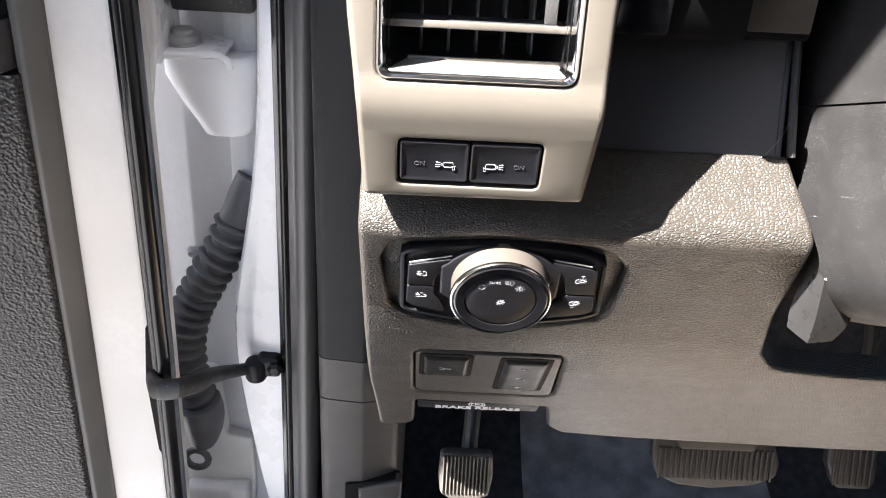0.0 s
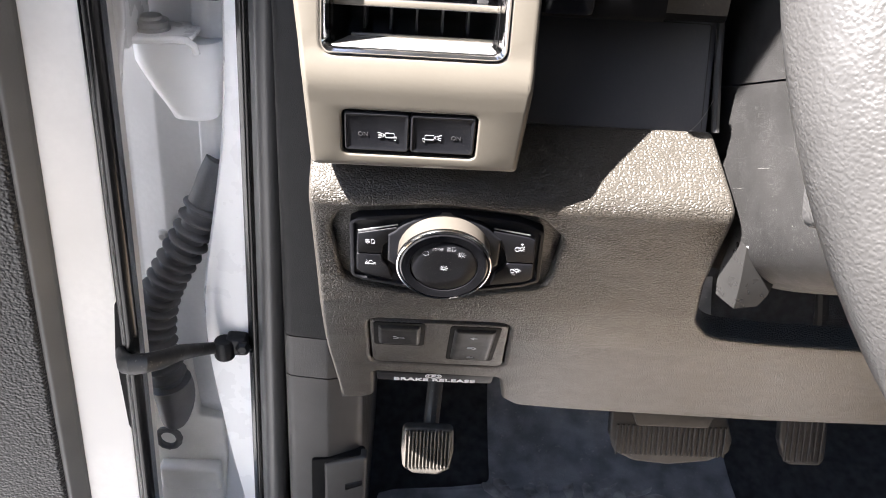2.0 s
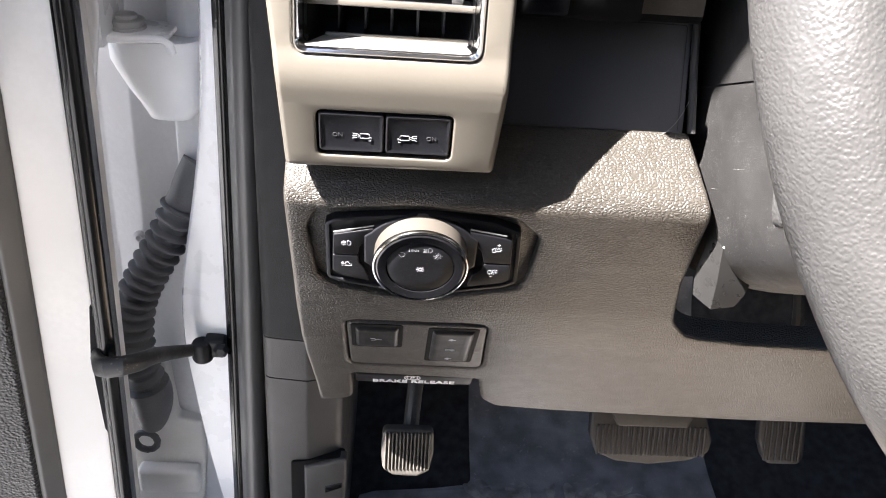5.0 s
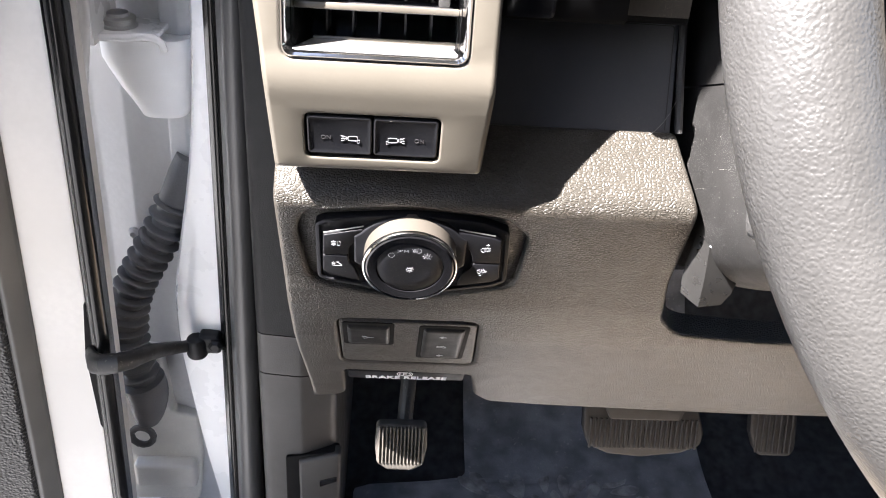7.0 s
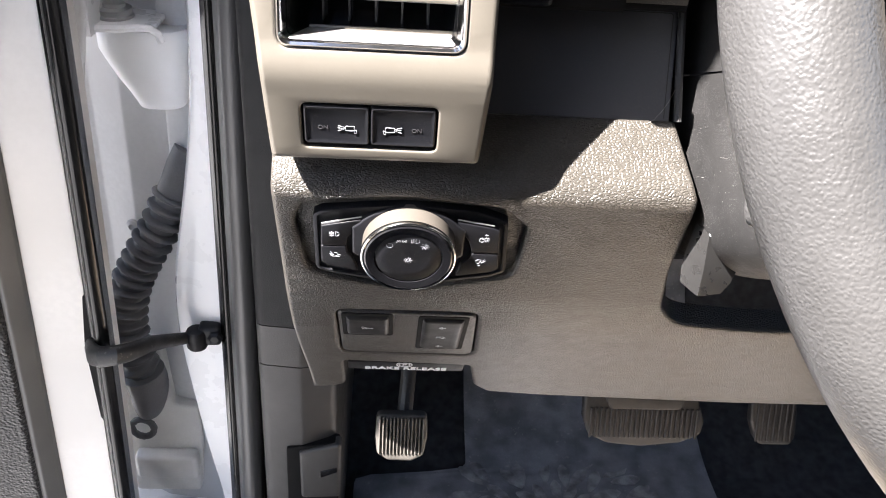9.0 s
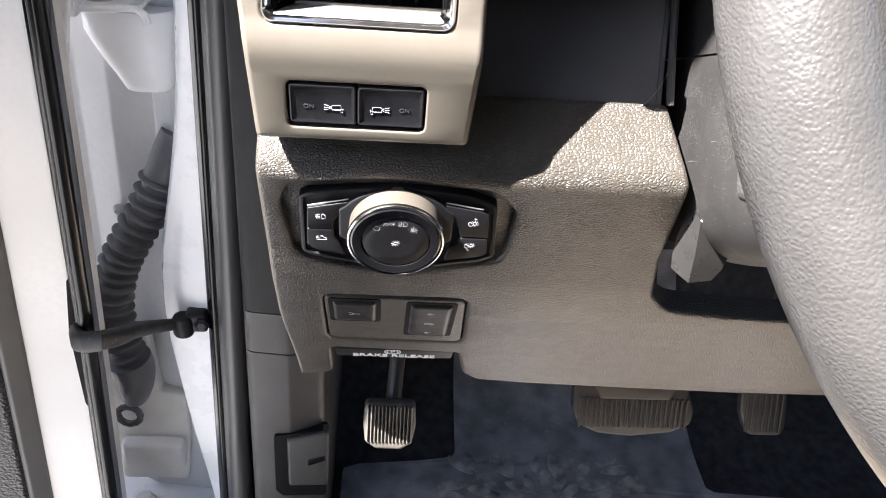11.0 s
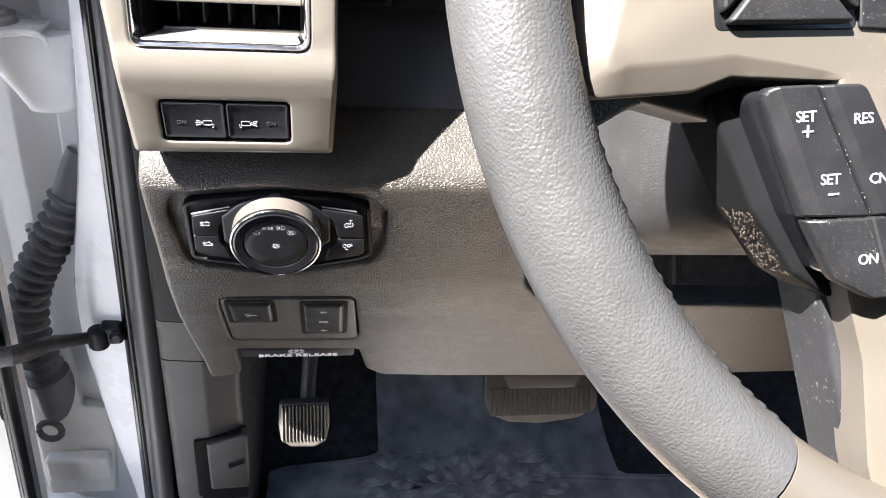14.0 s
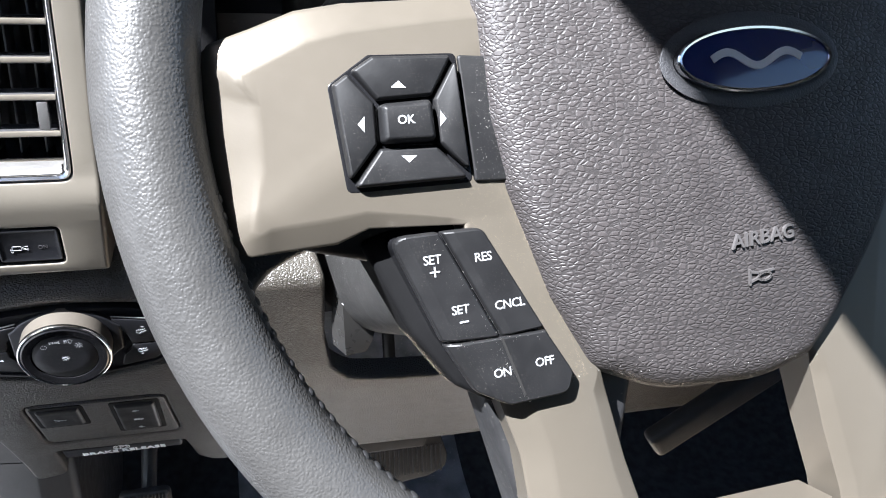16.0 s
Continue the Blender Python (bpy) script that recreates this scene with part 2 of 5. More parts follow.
def inset(pts, d):
    """A counter-clockwise polygon moved inwards by d."""
    if isinstance(pts, Outline):
        sharp, radii = pts.sharp, []
        k = len(sharp)
        for i in range(k):
            e1, e2 = Vector(sharp[i]) - Vector(sharp[i - 1]), Vector(sharp[(i + 1) % k]) - Vector(sharp[i])
            convex = e1.x * e2.y - e1.y * e2.x > 0
            radii.append(0 if pts.radii[i] == 0 else max(pts.radii[i] + (-d if convex else d), 2e-4))
        return rounded(inset(list(sharp), d), radii, pts.seg)
    out, k = [], len(pts)
    for i in range(k):
        p, a, b = Vector(pts[i]), Vector(pts[i - 1]), Vector(pts[(i + 1) % k])
        e1, e2 = (p - a), (b - p)
        if e1.length < 1e-9 or e2.length < 1e-9:
            out.append(tuple(p))
            continue
        e1, e2 = e1.normalized(), e2.normalized()
        n1, n2 = Vector((-e1.y, e1.x)), Vector((-e2.y, e2.x))
        out.append(tuple(p + (n1 + n2) / max(0.35, 1 + n1.dot(n2)) * d))
    return out


def rows_to_bm(rows, closed=True, caps=(True, True)):
    """Skins rows of 3D points that all have the same length."""
    bm = bmesh.new()
    vs = [[bm.verts.new(p) for p in row] for row in rows]
    k = len(rows[0])
    for a, b in zip(vs, vs[1:]):
        for i in range(k if closed else k - 1):
            j = (i + 1) % k
            bm.faces.new((a[i], a[j], b[j], b[i]))
    if closed and caps[0]:
        bm.faces.new(vs[0][::-1])
    if closed and caps[1]:
        bm.faces.new(vs[-1])
    return bm


def round_edge(r, seg=3):
    return [(r * (1 - math.cos(a)), r * (1 - math.sin(a))) for a in [math.pi / 2 * j / seg for j in range(seg + 1)]]


def plate(pts, M, thick, edge=0.001, rings=None, lift=0.0):
    """A slab: outline pts in M's xy, front at z = lift, back at z = lift - thick, front edge rounded by edge."""
    pts = ccw(pts)
    rings = rings or round_edge(edge)
    rows = [[M @ Vector((x, y, lift - thick)) for x, y in pts]]
    for i, d in rings:
        rows.append([M @ Vector((x, y, lift - d)) for x, y in inset(pts, i)])
    return rows_to_bm(rows)


def tube(path, radius, seg=12, flat=1.0, caps=(True, True)):
    """A tube along 3D points; radius is one number or one for each point."""
    path = [Vector(p) for p in path]
    rows, up = [], Vector((0.13, 0.21, 0.97))
    for i, p in enumerate(path):
        t = (path[min(i + 1, len(path) - 1)] - path[max(i - 1, 0)]).normalized()
        s = t.cross(up).normalized()
        u = s.cross(t)
        r = radius[i] if isinstance(radius, (list, tuple)) else radius
        rows.append([p + s * r * math.cos(a) + u * r * flat * math.sin(a) for a in [2 * math.pi * j / seg for j in range(seg)]])
    return rows_to_bm(rows, True, caps)


def spin(profile, M, seg=40, caps=(True, True)):
    """A solid of revolution about M's z from (radius, height) pairs."""
    rows = [[M @ Vector((r * math.cos(a), r * math.sin(a), h)) for a in [2 * math.pi * j / seg for j in range(seg)]] for r, h in profile]
    return rows_to_bm(rows, True, caps)


def merged(*bms):
    out = bmesh.new()
    for b in bms:
        me = bpy.data.meshes.new("tmp")
        b.to_mesh(me)
        b.free()
        out.from_mesh(me)
        bpy.data.meshes.remove(me)
    return out


def strokes(lines, width, M, lift=0.0003):
    """Thin raised ribbons along polylines in M's xy."""
    bm = bmesh.new()
    for line in lines:
        pts = [Vector(p) for p in line]
        for a, b in zip(pts, pts[1:]):
            d = b - a
            if d.length < 1e-7:
                continue
            d.normalize()
            s = Vector((-d.y, d.x)) * width / 2
            e = d * width * 0.35
            q = [a - e - s, b + e - s, b + e + s, a - e + s]
            lo = [bm.verts.new(M @ Vector((p.x, p.y, 0))) for p in q]
            hi = [bm.verts.new(M @ Vector((p.x, p.y, lift))) for p in q]
            bm.faces.new(hi)
            for i in range(4):
                bm.faces.new((lo[i], lo[(i + 1) % 4], hi[(i + 1) % 4], hi[i]))
    return bm


def ribbon(line, width, M, lift=0.0004):
    """One continuous raised band along a polyline in M's xy."""
    pts = [Vector(p) for p in line]
    rows = []
    for i, p in enumerate(pts):
        d = (pts[min(i + 1, len(pts) - 1)] - pts[max(i - 1, 0)]).normalized()
        side = Vector((-d.y, d.x)) * width / 2
        rows.append([M @ Vector((q.x, q.y, z)) for q, z in ((p - side, 0), (p - side * 0.9, lift), (p + side * 0.9, lift), (p + side, 0))])
    return rows_to_bm(rows)


def flecks(spots, size, seed, stretch=1.0):
    """Tiny flat flakes, one on each of the given matrices."""
    rnd = random.Random(seed)
    bm = bmesh.new()
    for m in spots:
        r = size * (0.45 + 1.1 * rnd.random() ** 2)
        a0 = rnd.random() * 6.28
        vs = []
        for k in range(4):
            a = a0 + k * 1.57 + rnd.uniform(-0.4, 0.4)
            vs.append(bm.verts.new(m @ Vector((r * math.cos(a) * stretch, r * math.sin(a), 0.00012))))
        bm.faces.new(vs)
    return bm


def stuff(ob):
    return tagged(ob, ob.get("label", "") or "fine scattered dust flakes", kind="stuff")


def ring_line(cx, cy, r, n=20, a0=0.0, a1=360.0, ry=None):
    return [(cx + r * math.cos(radians(a0 + (a1 - a0) * i / n)), cy + (ry or r) * math.sin(radians(a0 + (a1 - a0) * i / n))) for i in range(n + 1)]


def lettering(body, size, M, depth=0.0003, spacing=1.0, bold=0.0):
    cu = bpy.data.curves.new("lettering", "FONT")
    cu.body, cu.size, cu.extrude, cu.align_x, cu.align_y = body, size, depth, "CENTER", "CENTER"
    cu.space_character, cu.offset = spacing, bold
    cu.resolution_u = 3
    ob = bpy.data.objects.new("lettering", cu)
    me = bpy.data.meshes.new_from_object(ob)
    bm = bmesh.new()
    bm.from_mesh(me)
    bm.transform(M)
    bpy.data.objects.remove(ob)
    bpy.data.curves.remove(cu)
    bpy.data.meshes.remove(me)
    return bm


def leaning(pts, z0, z1, lean, M=Matrix(), steps=1):
    """A prism on the plan outline pts, shifted by lean metres of x a metre of height."""
    rows = []
    for k in range(steps + 1):
        z = z0 + (z1 - z0) * k / steps
        rows.append([M @ Vector((x + lean * (z - 0.3), y, z)) for x, y in ccw(pts)])
    return rows_to_bm(rows)


def spot(M, x, y, z=0.0, turn=0.0):
    return M @ pose(x, y, z, 0, 0, turn)


# frames of reference: headlamp switch, lower switch panel, vent face, steering wheel
HM = frame_at((0, 0.3150, 0.4911), (1, 0, 0), (0, -0.2126, 1)) @ Matrix.Translation((0.0455, 0, 0)) @ Matrix.Diagonal((1.03, 1.03, 1, 1)) @ Matrix.Translation((-0.0455, 0, 0))
SM = frame_at((0, 0.357, 0.4027), (1, 0, 0), (0, -0.62, 1))
BM = frame_at((0, 0.2925, 0.5664), (1, 0, 0), (0, -0.19, 1))
WC = (0.3002, 0.1321, 0.6918)
WM = frame_at(WC, (0.9993, 0.0166, -0.0344), (0.0245, 0.4128, 0.9105))
RG = WM @ pose(0.0069, 0.0080, -0.0065, -2.1, 0.25, 0)

# ---- ground and cab shell ----
structure("ground", span((-40, -40, -0.80), (40, 40, -0.75)), GROUND, "pale sunlit concrete ground outside the truck", "ground")
structure("floor", span((-0.06, -1.5, -0.05), (1.5, 0.66, -0.004)), CARPET, "dark carpeted truck cab floor", "floor")
# Unseen roof; left edge traced back from shadow edges on airbag and shroud.
structure("ceiling", plate([(-0.06, -1.5), (-0.062, -0.14), (-0.069, -0.117), (-0.085, -0.079), (-0.098, -0.045), (-0.181, 0.096), (-0.262, 0.112), (-0.262, 0.42), (1.5, 0.42), (1.5, -1.5)], pose(0, 0, 1.32), 0.06, 0.004), HEADLINER, "unseen grey cab headliner, edge cut to cast shadows", "ceiling")
structure("wall_rear", span((-0.13, -1.56, -0.05), (1.5, -1.5, 1.32)), HEADLINER, "plain grey rear wall of the cab", "wall")
structure("wall_right", span((1.5, -1.56, -0.05), (1.56, 0.75, 0.68)), HEADLINER, "plain grey far side of the cab", "wall")
# Added out of view to keep ground and sky light off the dash.
structure("wall_light_block", plate([(-0.22, -0.18), (0.17, -0.18), (0.17, 0.48), (0.0, 0.50), (-0.02, 0.80), (-0.22, 0.80)], frame_at((-0.14, 0, 0), (0, 1, 0), (0, 0, 1)), 0.02, 0.004), HEADLINER, "unseen dark wall added to block outdoor light", "wall")
# Reflector out of view: sunlit tan slab that warms the lower dash.
structure("floor_bounce_slab", span((0.17, 0.02, 0.0), (0.75, 0.40, 0.026), 0.01, 3), BOUNCE_TAN, "unseen tan slab added to bounce light onto the dash", "wall")
# Out of view; reaches forward this far to cut skylight on the dash.
structure("wall_left_rear", span((-0.16, -1.5, -0.05), (-0.10, -0.22, 1.26)), HEADLINER, "unseen plain grey side wall behind the door opening", "wall")


def toe_board():
    prof = [(0.60, -0.004), (0.70, 0.03), (0.80, 0.14), (0.86, 0.30), (0.87, 0.62), (0.90, 0.62), (0.90, -0.05), (0.60, -0.05)]
    return rows_to_bm([[Vector((x, y, z)) for y, z in prof] for x in (-0.06, 1.5)])


structure("wall_firewall", toe_board(), CARPET, "dark carpeted toe board and firewall", "wall")

# ---- dashboard ----
dash = thing("dashboard", (0.2, 0.40, 0.28), "earth-grey grained plastic lower dashboard with sunlit ledge", "dashboard")


def dash_profile():
    """The section (y, z) from the back of the ledge over the lip and down to the bottom edge."""
    a, b, c = Vector((0.340, 0.5580)), Vector((0.3050, 0.5277)), Vector((0.3202, 0.486))
    pts = [a, a.lerp(b, 0.4)]
    d1, d2 = (a - b).normalized() * 0.013, (c - b).normalized() * 0.008
    pts += [(b + d1) * (1 - t) ** 2 + b * 2 * t * (1 - t) + (b + d2) * t ** 2 for t in [j / 8 for j in range(9)]]
    e, f = Vector((0.3232, 0.4785)), Vector((0.3362, 0.4400))
    m = Vector((0.3302, 0.4592))
    pts += [c]
    pts += [e * (1 - t) ** 2 + m * 2 * t * (1 - t) + f * t ** 2 for t in [j / 6 for j in range(7)]]
    pts += [Vector((0.354, 0.4027)), Vector((0.3815, 0.360)), Vector((0.408, 0.316)), Vector((0.424, 0.285)), Vector((0.436, 0.270)), Vector((0.452, 0.262))]
    return pts


PROFILE = dash_profile()
ARC = [0.0]
for p, q in zip(PROFILE, PROFILE[1:]):
    ARC.append(ARC[-1] + (q - p).length)


def on_dash(x, v, depth=0.0):
    """A point of the dash face, v metres down its section from the back of the ledge, sunk by depth."""
    i = 0
    while i < len(ARC) - 2 and ARC[i + 1] < v:
        i += 1
    t = (v - ARC[i]) / (ARC[i + 1] - ARC[i])
    p = PROFILE[i].lerp(PROFILE[i + 1], t)

    def normal(k):
        k = min(max(k, 0), len(PROFILE) - 2)
        d = (PROFILE[k + 1] - PROFILE[k]).normalized()
        return Vector((d.y, -d.x))
    n0, n1 = (normal(i - 1) + normal(i)).normalized(), (normal(i) + normal(i + 1)).normalized()
    n = n0.lerp(n1, min(max(t, 0), 1)).normalized()
    return Vector((x, p.x - n.x * depth, p.y - n.y * depth))


def arc_at(z):
    for i in range(len(ARC) - 1):
        if PROFILE[i].y >= z >= PROFILE[i + 1].y:
            return ARC[i] + (ARC[i + 1] - ARC[i]) * (PROFILE[i].y - z) / (PROFILE[i].y - PROFILE[i + 1].y)
    return ARC[-1]


def dense(pts, step):
    out = []
    for a, b in zip(pts, pts[1:] + pts[:1]):
        k = max(1, int(math.hypot(b[0] - a[0], b[1] - a[1]) / step))
        out += [(a[0] + (b[0] - a[0]) * j / k, a[1] + (b[1] - a[1]) * j / k) for j in range(k)]
    return out


def bent_panel(outer, holes, rings, thick):
    """A panel bent along the dash section, from outlines in (x, -v), with rounded borders at the outside and round the holes."""
    bm = bmesh.new()
    edges = []
    for k, pts in enumerate([outer] + holes):
        pts = dense(list(ccw(pts)), 0.004)
        sign = 1 if k == 0 else -1
        loops = [[on_dash(x, -y, thick) for x, y in pts]]
        flat = None
        for i, d in rings:
            flat = inset(pts, sign * i)
            loops.append([on_dash(x, -y, d) for x, y in flat])
        vs = [[bm.verts.new(p) for p in row] for row in loops[:-1]]
        last = [bm.verts.new((x, y, 0)) for x, y in flat]
        vs.append(last)
        for a, b in zip(vs, vs[1:]):
            for i in range(len(a)):
                j = (i + 1) % len(a)
                bm.faces.new((a[i], a[j], b[j], b[i]))
        edges.append((last, flat))
    fill = bmesh.new()
    fe = []
    for last, flat in edges:
        w = [fill.verts.new((x, y, 0)) for x, y in flat]
        fe += [fill.edges.new((w[i], w[(i + 1) % len(w)])) for i in range(len(w))]
    bmesh.ops.triangle_fill(fill, use_beauty=True, use_dissolve=False, edges=fe)
    for v in ARC[1:-1]:
        bmesh.ops.bisect_plane(fill, geom=list(fill.verts) + list(fill.edges) + list(fill.faces), plane_co=(0, -v, 0), plane_no=(0, 1, 0))
    for v in fill.verts:
        v.co = on_dash(v.co.x, -v.co.y, 0)
    for last, flat in edges:
        for v, (x, y) in zip(last, flat):
            v.co = on_dash(x, -y, 0)
    out = merged(bm, fill)
    bmesh.ops.remove_doubles(out, verts=out.verts, dist=2e-5)
    return out


def A(z):
    return -arc_at(z)


top = -0.001
knee_outline = rounded(
    [(-0.026, top), (0.1795, top), (0.1895, A(0.527)), (0.192, A(0.47)), (0.198, A(0.436)), (0.212, A(0.418)), (0.25, A(0.413)), (0.62, A(0.395)),
     (0.62, A(0.262)), (0.41, A(0.264)), (0.236, A(0.275)), (0.112, A(0.288)), (0.100, A(0.300)), (0.093, A(0.338)),
     (0.003, A(0.342)), (0.003, A(0.295)), (-0.022, A(0.288)), (-0.0255, A(0.37)), (-0.026, A(0.51))],
    [0, 0.004, 0.02, 0.02, 0.02, 0.03, 0.02, 0, 0, 0.1, 0.1, 0.012, 0.012, 0.006, 0.006, 0.01, 0.008, 0.1, 0.02])
recess_outline = rounded([(-0.016, A(0.503)), (-0.010, A(0.517)), (0.04, A(0.5225)), (0.092, A(0.5165)), (0.1055, A(0.503)), (0.1035, A(0.462)),
                          (0.086, A(0.4585)), (0.046, A(0.4475)), (0.0, A(0.4575)), (-0.012, A(0.464))], [0.02, 0.01, 0.1, 0.012, 0.012, 0.012, 0.03, 0.1, 0.03, 0.015])
panel_hole = rounded([(0.002, A(0.4235)), (0.0885, A(0.4235)), (0.0935, A(0.3575)), (0.002, A(0.3575))], 0.009)
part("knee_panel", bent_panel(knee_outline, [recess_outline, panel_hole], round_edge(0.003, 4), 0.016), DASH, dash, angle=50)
dish = bent_panel(inset(ccw(recess_outline), -0.004), [], round_edge(0.001, 2), 0.004)
bmesh.ops.translate(dish, verts=dish.verts, vec=(0, 0.0050, 0.0010))
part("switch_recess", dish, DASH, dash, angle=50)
# pocket wall over the ledge, its frame and the dark hood above
part("pocket_wall", plate(rect(0.05, 0, 0.1765, 0.064, 0.002), frame_at((0, 0.3390, 0.5535), (1, 0, 0), (0, 0.40, 1)), 0.006, 0.0008), POCKET, dash)
part("pocket_seam", strokes([[(0.085, 0.0572), (0.1725, 0.0566), (0.1735, 0.0556), (0.1735, 0.004)]], 0.0005, frame_at((0, 0.3390, 0.5535), (1, 0, 0), (0, 0.40, 1)), 0.0002), TRIMGREY, dash, "fine grey seam line", smooth=False)
part("lint_hair", tube([(0.1640, 0.3365, 0.5555), (0.1675, 0.3375, 0.5575), (0.1710, 0.3385, 0.5615), (0.1740, 0.3395, 0.5670), (0.1762, 0.3405, 0.5730)], 0.00009, 5), LINT, dash, "single pale lint hair")
part("pocket_edge", tube([(0.1800, 0.337, 0.557), (0.1785, 0.349, 0.584), (0.1768, 0.360, 0.614)], 0.0021, 8), TRIMGREY, dash)


def hood(x0, x1, lip, low, top):
    prof = [(lip + 0.035, low + 0.004), (lip + 0.010, low + 0.0005), (lip + 0.003, low + 0.001), (lip, low + 0.004), (lip + 0.004, low + 0.05), (lip + 0.012, top), (0.50, top), (0.50, low + 0.02)]
    return rows_to_bm([[Vector((x, y, z)) for y, z in prof] for x in (x0, x1)])


part("cluster_hood", hood(0.076, 0.1365, 0.3180, 0.6150, 0.74), RECESS, dash, angle=50)
part("cluster_hood", hood(0.1370, 0.1708, 0.3345, 0.6120, 0.74), RECESS, dash, angle=50)
# Dusty hood end; the sunlight on it is put into its paler colour.
part("hood_block", hood(0.1372, 0.1704, 0.3336, 0.6140, 0.700), DUSTY_LIT, dash, "dusty hood end coloured as sunlit", angle=50)
part("hood_lens", span((0.078, 0.314, 0.618), (0.1035, 0.345, 0.66), 0.003), GLOSS, dash, "gloss black trim piece")
part("hood_stub", tube([(0.116, 0.345, 0.640), (0.116, 0.309, 0.652)], 0.011, 16), TRIMGREY, dash)


def dash_end():
    pts = [(p.x + 0.004, p.y) for p in PROFILE[1:-2]] + [(0.418, 0.300), (0.450, 0.288), (0.462, 0.258), (0.60, 0.258), (0.60, 0.735), (0.36, 0.735)]
    return rows_to_bm([[Vector((x, y, z)) for y, z in pts] for x in (-0.0225, -0.0185)])


part("dash_end", dash_end(), DASH_DARK, dash, angle=50)
part("dash_top", span((-0.03, 0.34, 0.735), (1.45, 0.86, 0.775), 0.012, 3), DASH_DARK, dash)
part("dash_core", span((-0.024, 0.400, 0.535), (0.183, 0.55, 0.735)), DASH_DARK, dash)
part("dash_far_side", span((0.42, 0.33, 0.44), (1.45, 0.60, 0.735), 0.02, 3), DASH, dash)

# ---- vent bezel with mirror switch ----
vent = thing("air_vent", (0.023, 0.30, 0.546), "champagne satin bezel with chrome-framed dashboard air vent", "air vent")


def bezel_body():
    """A shell with a slightly folded face: outline rings for the outer skin, and two openings."""
    def face(x, z, d=0.0):
        low, high = 0.2882 + (0.590 - z) * 0.19, 0.291 + 0.15 * (z - 0.600)
        t = min(max((z - 0.584) / 0.022, 0), 1)
        t = t * t * (3 - 2 * t)
        return Vector((x, low * (1 - t) + high * t + d, z))
    outer = rounded([(-0.0225, 0.5470), (0.0745, 0.5475), (0.0768, 0.59), (0.0768, 0.63), (0.0790, 0.712), (-0.0340, 0.712), (-0.0285, 0.626), (-0.0245, 0.59)], [0.003, 0.003, 0.03, 0.03, 0.004, 0.004, 0.03, 0.03])
    vent_hole = rect(-0.0172, 0.6022, 0.0642, 0.7020, 0.006)
    mirror_hole = rect(-0.0075, 0.5542, 0.0540, 0.5777, 0.0035)
    bm = bmesh.new()
    fill = bmesh.new()
    fe = []
    for k, pts in enumerate((outer, vent_hole, mirror_hole)):
        pts = dense(list(ccw(pts)), 0.004)
        sign = 1 if k == 0 else -1
        r = 0.0028 if k == 0 else 0.0012
        deep = 0.085 if k == 0 else 0.006
        rows = [[face(x, z, deep) for x, z in pts]]
        for i, d in round_edge(r, 4):
            flat = inset(pts, sign * i)
            rows.append([face(x, z, d) for x, z in flat])
        vs = [[bm.verts.new(p) for p in row] for row in rows]
        for a, b in zip(vs, vs[1:]):
            for i in range(len(a)):
                j = (i + 1) % len(a)
                bm.faces.new((a[i], a[j], b[j], b[i]))
        w = [fill.verts.new((x, z, 0)) for x, z in flat]
        fe += [fill.edges.new((w[i], w[(i + 1) % len(w)])) for i in range(len(w))]
    bmesh.ops.triangle_fill(fill, use_beauty=True, use_dissolve=False, edges=fe)
    for z in [0.581 + 0.002 * j for j in range(15)]:
        bmesh.ops.bisect_plane(fill, geom=list(fill.verts) + list(fill.edges) + list(fill.faces), plane_co=(0, z, 0), plane_no=(0, 1, 0))
    for v in fill.verts:
        v.co = face(v.co.x, v.co.y)
    out = merged(bm, fill)
    bmesh.ops.remove_doubles(out, verts=out.verts, dist=2e-5)
    return out


VM = frame_at((0, 0.291, 0.600), (1, 0, 0), (0, 0.15, 1))


part("bezel", bezel_body(), SATIN, vent, angle=40)


def frame_ring(outer, inner, M, front, back):
    o, i = ccw(outer), ccw(inner)
    rows = [[M @ Vector((x, y, back)) for x, y in o], [M @ Vector((x, y, front - 0.0012)) for x, y in o], [M @ Vector((x, y, front)) for x, y in inset(o, 0.0010)],
            [M @ Vector((x, y, front - 0.0006)) for x, y in inset(i, -0.0008)], [M @ Vector((x, y, front - 0.0022)) for x, y in i], [M @ Vector((x, y, back)) for x, y in inset(i, 0.0018)]]
    return rows_to_bm(rows, True, (False, False))


part("chrome_frame", frame_ring(rect(-0.0168, 0.0026, 0.0638, 0.1115, 0.0058, 6), rect(-0.0140, 0.0056, 0.0610, 0.1085, 0.0042, 6), VM, 0.0012, -0.012), CHROME, vent, "bright chrome frame")


def open_box(x0, x1, y0, y1, M, front, back):
    p = ccw(rect(x0, y0, x1, y1, 0.003))
    return rows_to_bm([[M @ Vector((x, y, front)) for x, y in p], [M @ Vector((x, y, back)) for x, y in inset(p, 0.004)]], True, (False, True))


part("duct", open_box(-0.0130, 0.0600, 0.0066, 0.1080, VM, -0.006, -0.060), GLOSS, vent, "gloss black vent throat")
part("vent_sill", plate(rounded([(-0.0135, 0.001), (0.0605, 0.001), (0.0600, 0.019), (-0.0060, 0.019)], 0.0015), VM @ pose(0, 0.0062, 0.0, -84), 0.004, 0.0012), SILL, vent, "chrome sill with dust")
part("sill_edge", box((0.0640, 0.0022, 0.0020), spot(VM, 0.0270, 0.0082, -0.0195), 0.0006), SATIN, vent, "champagne sill edge")
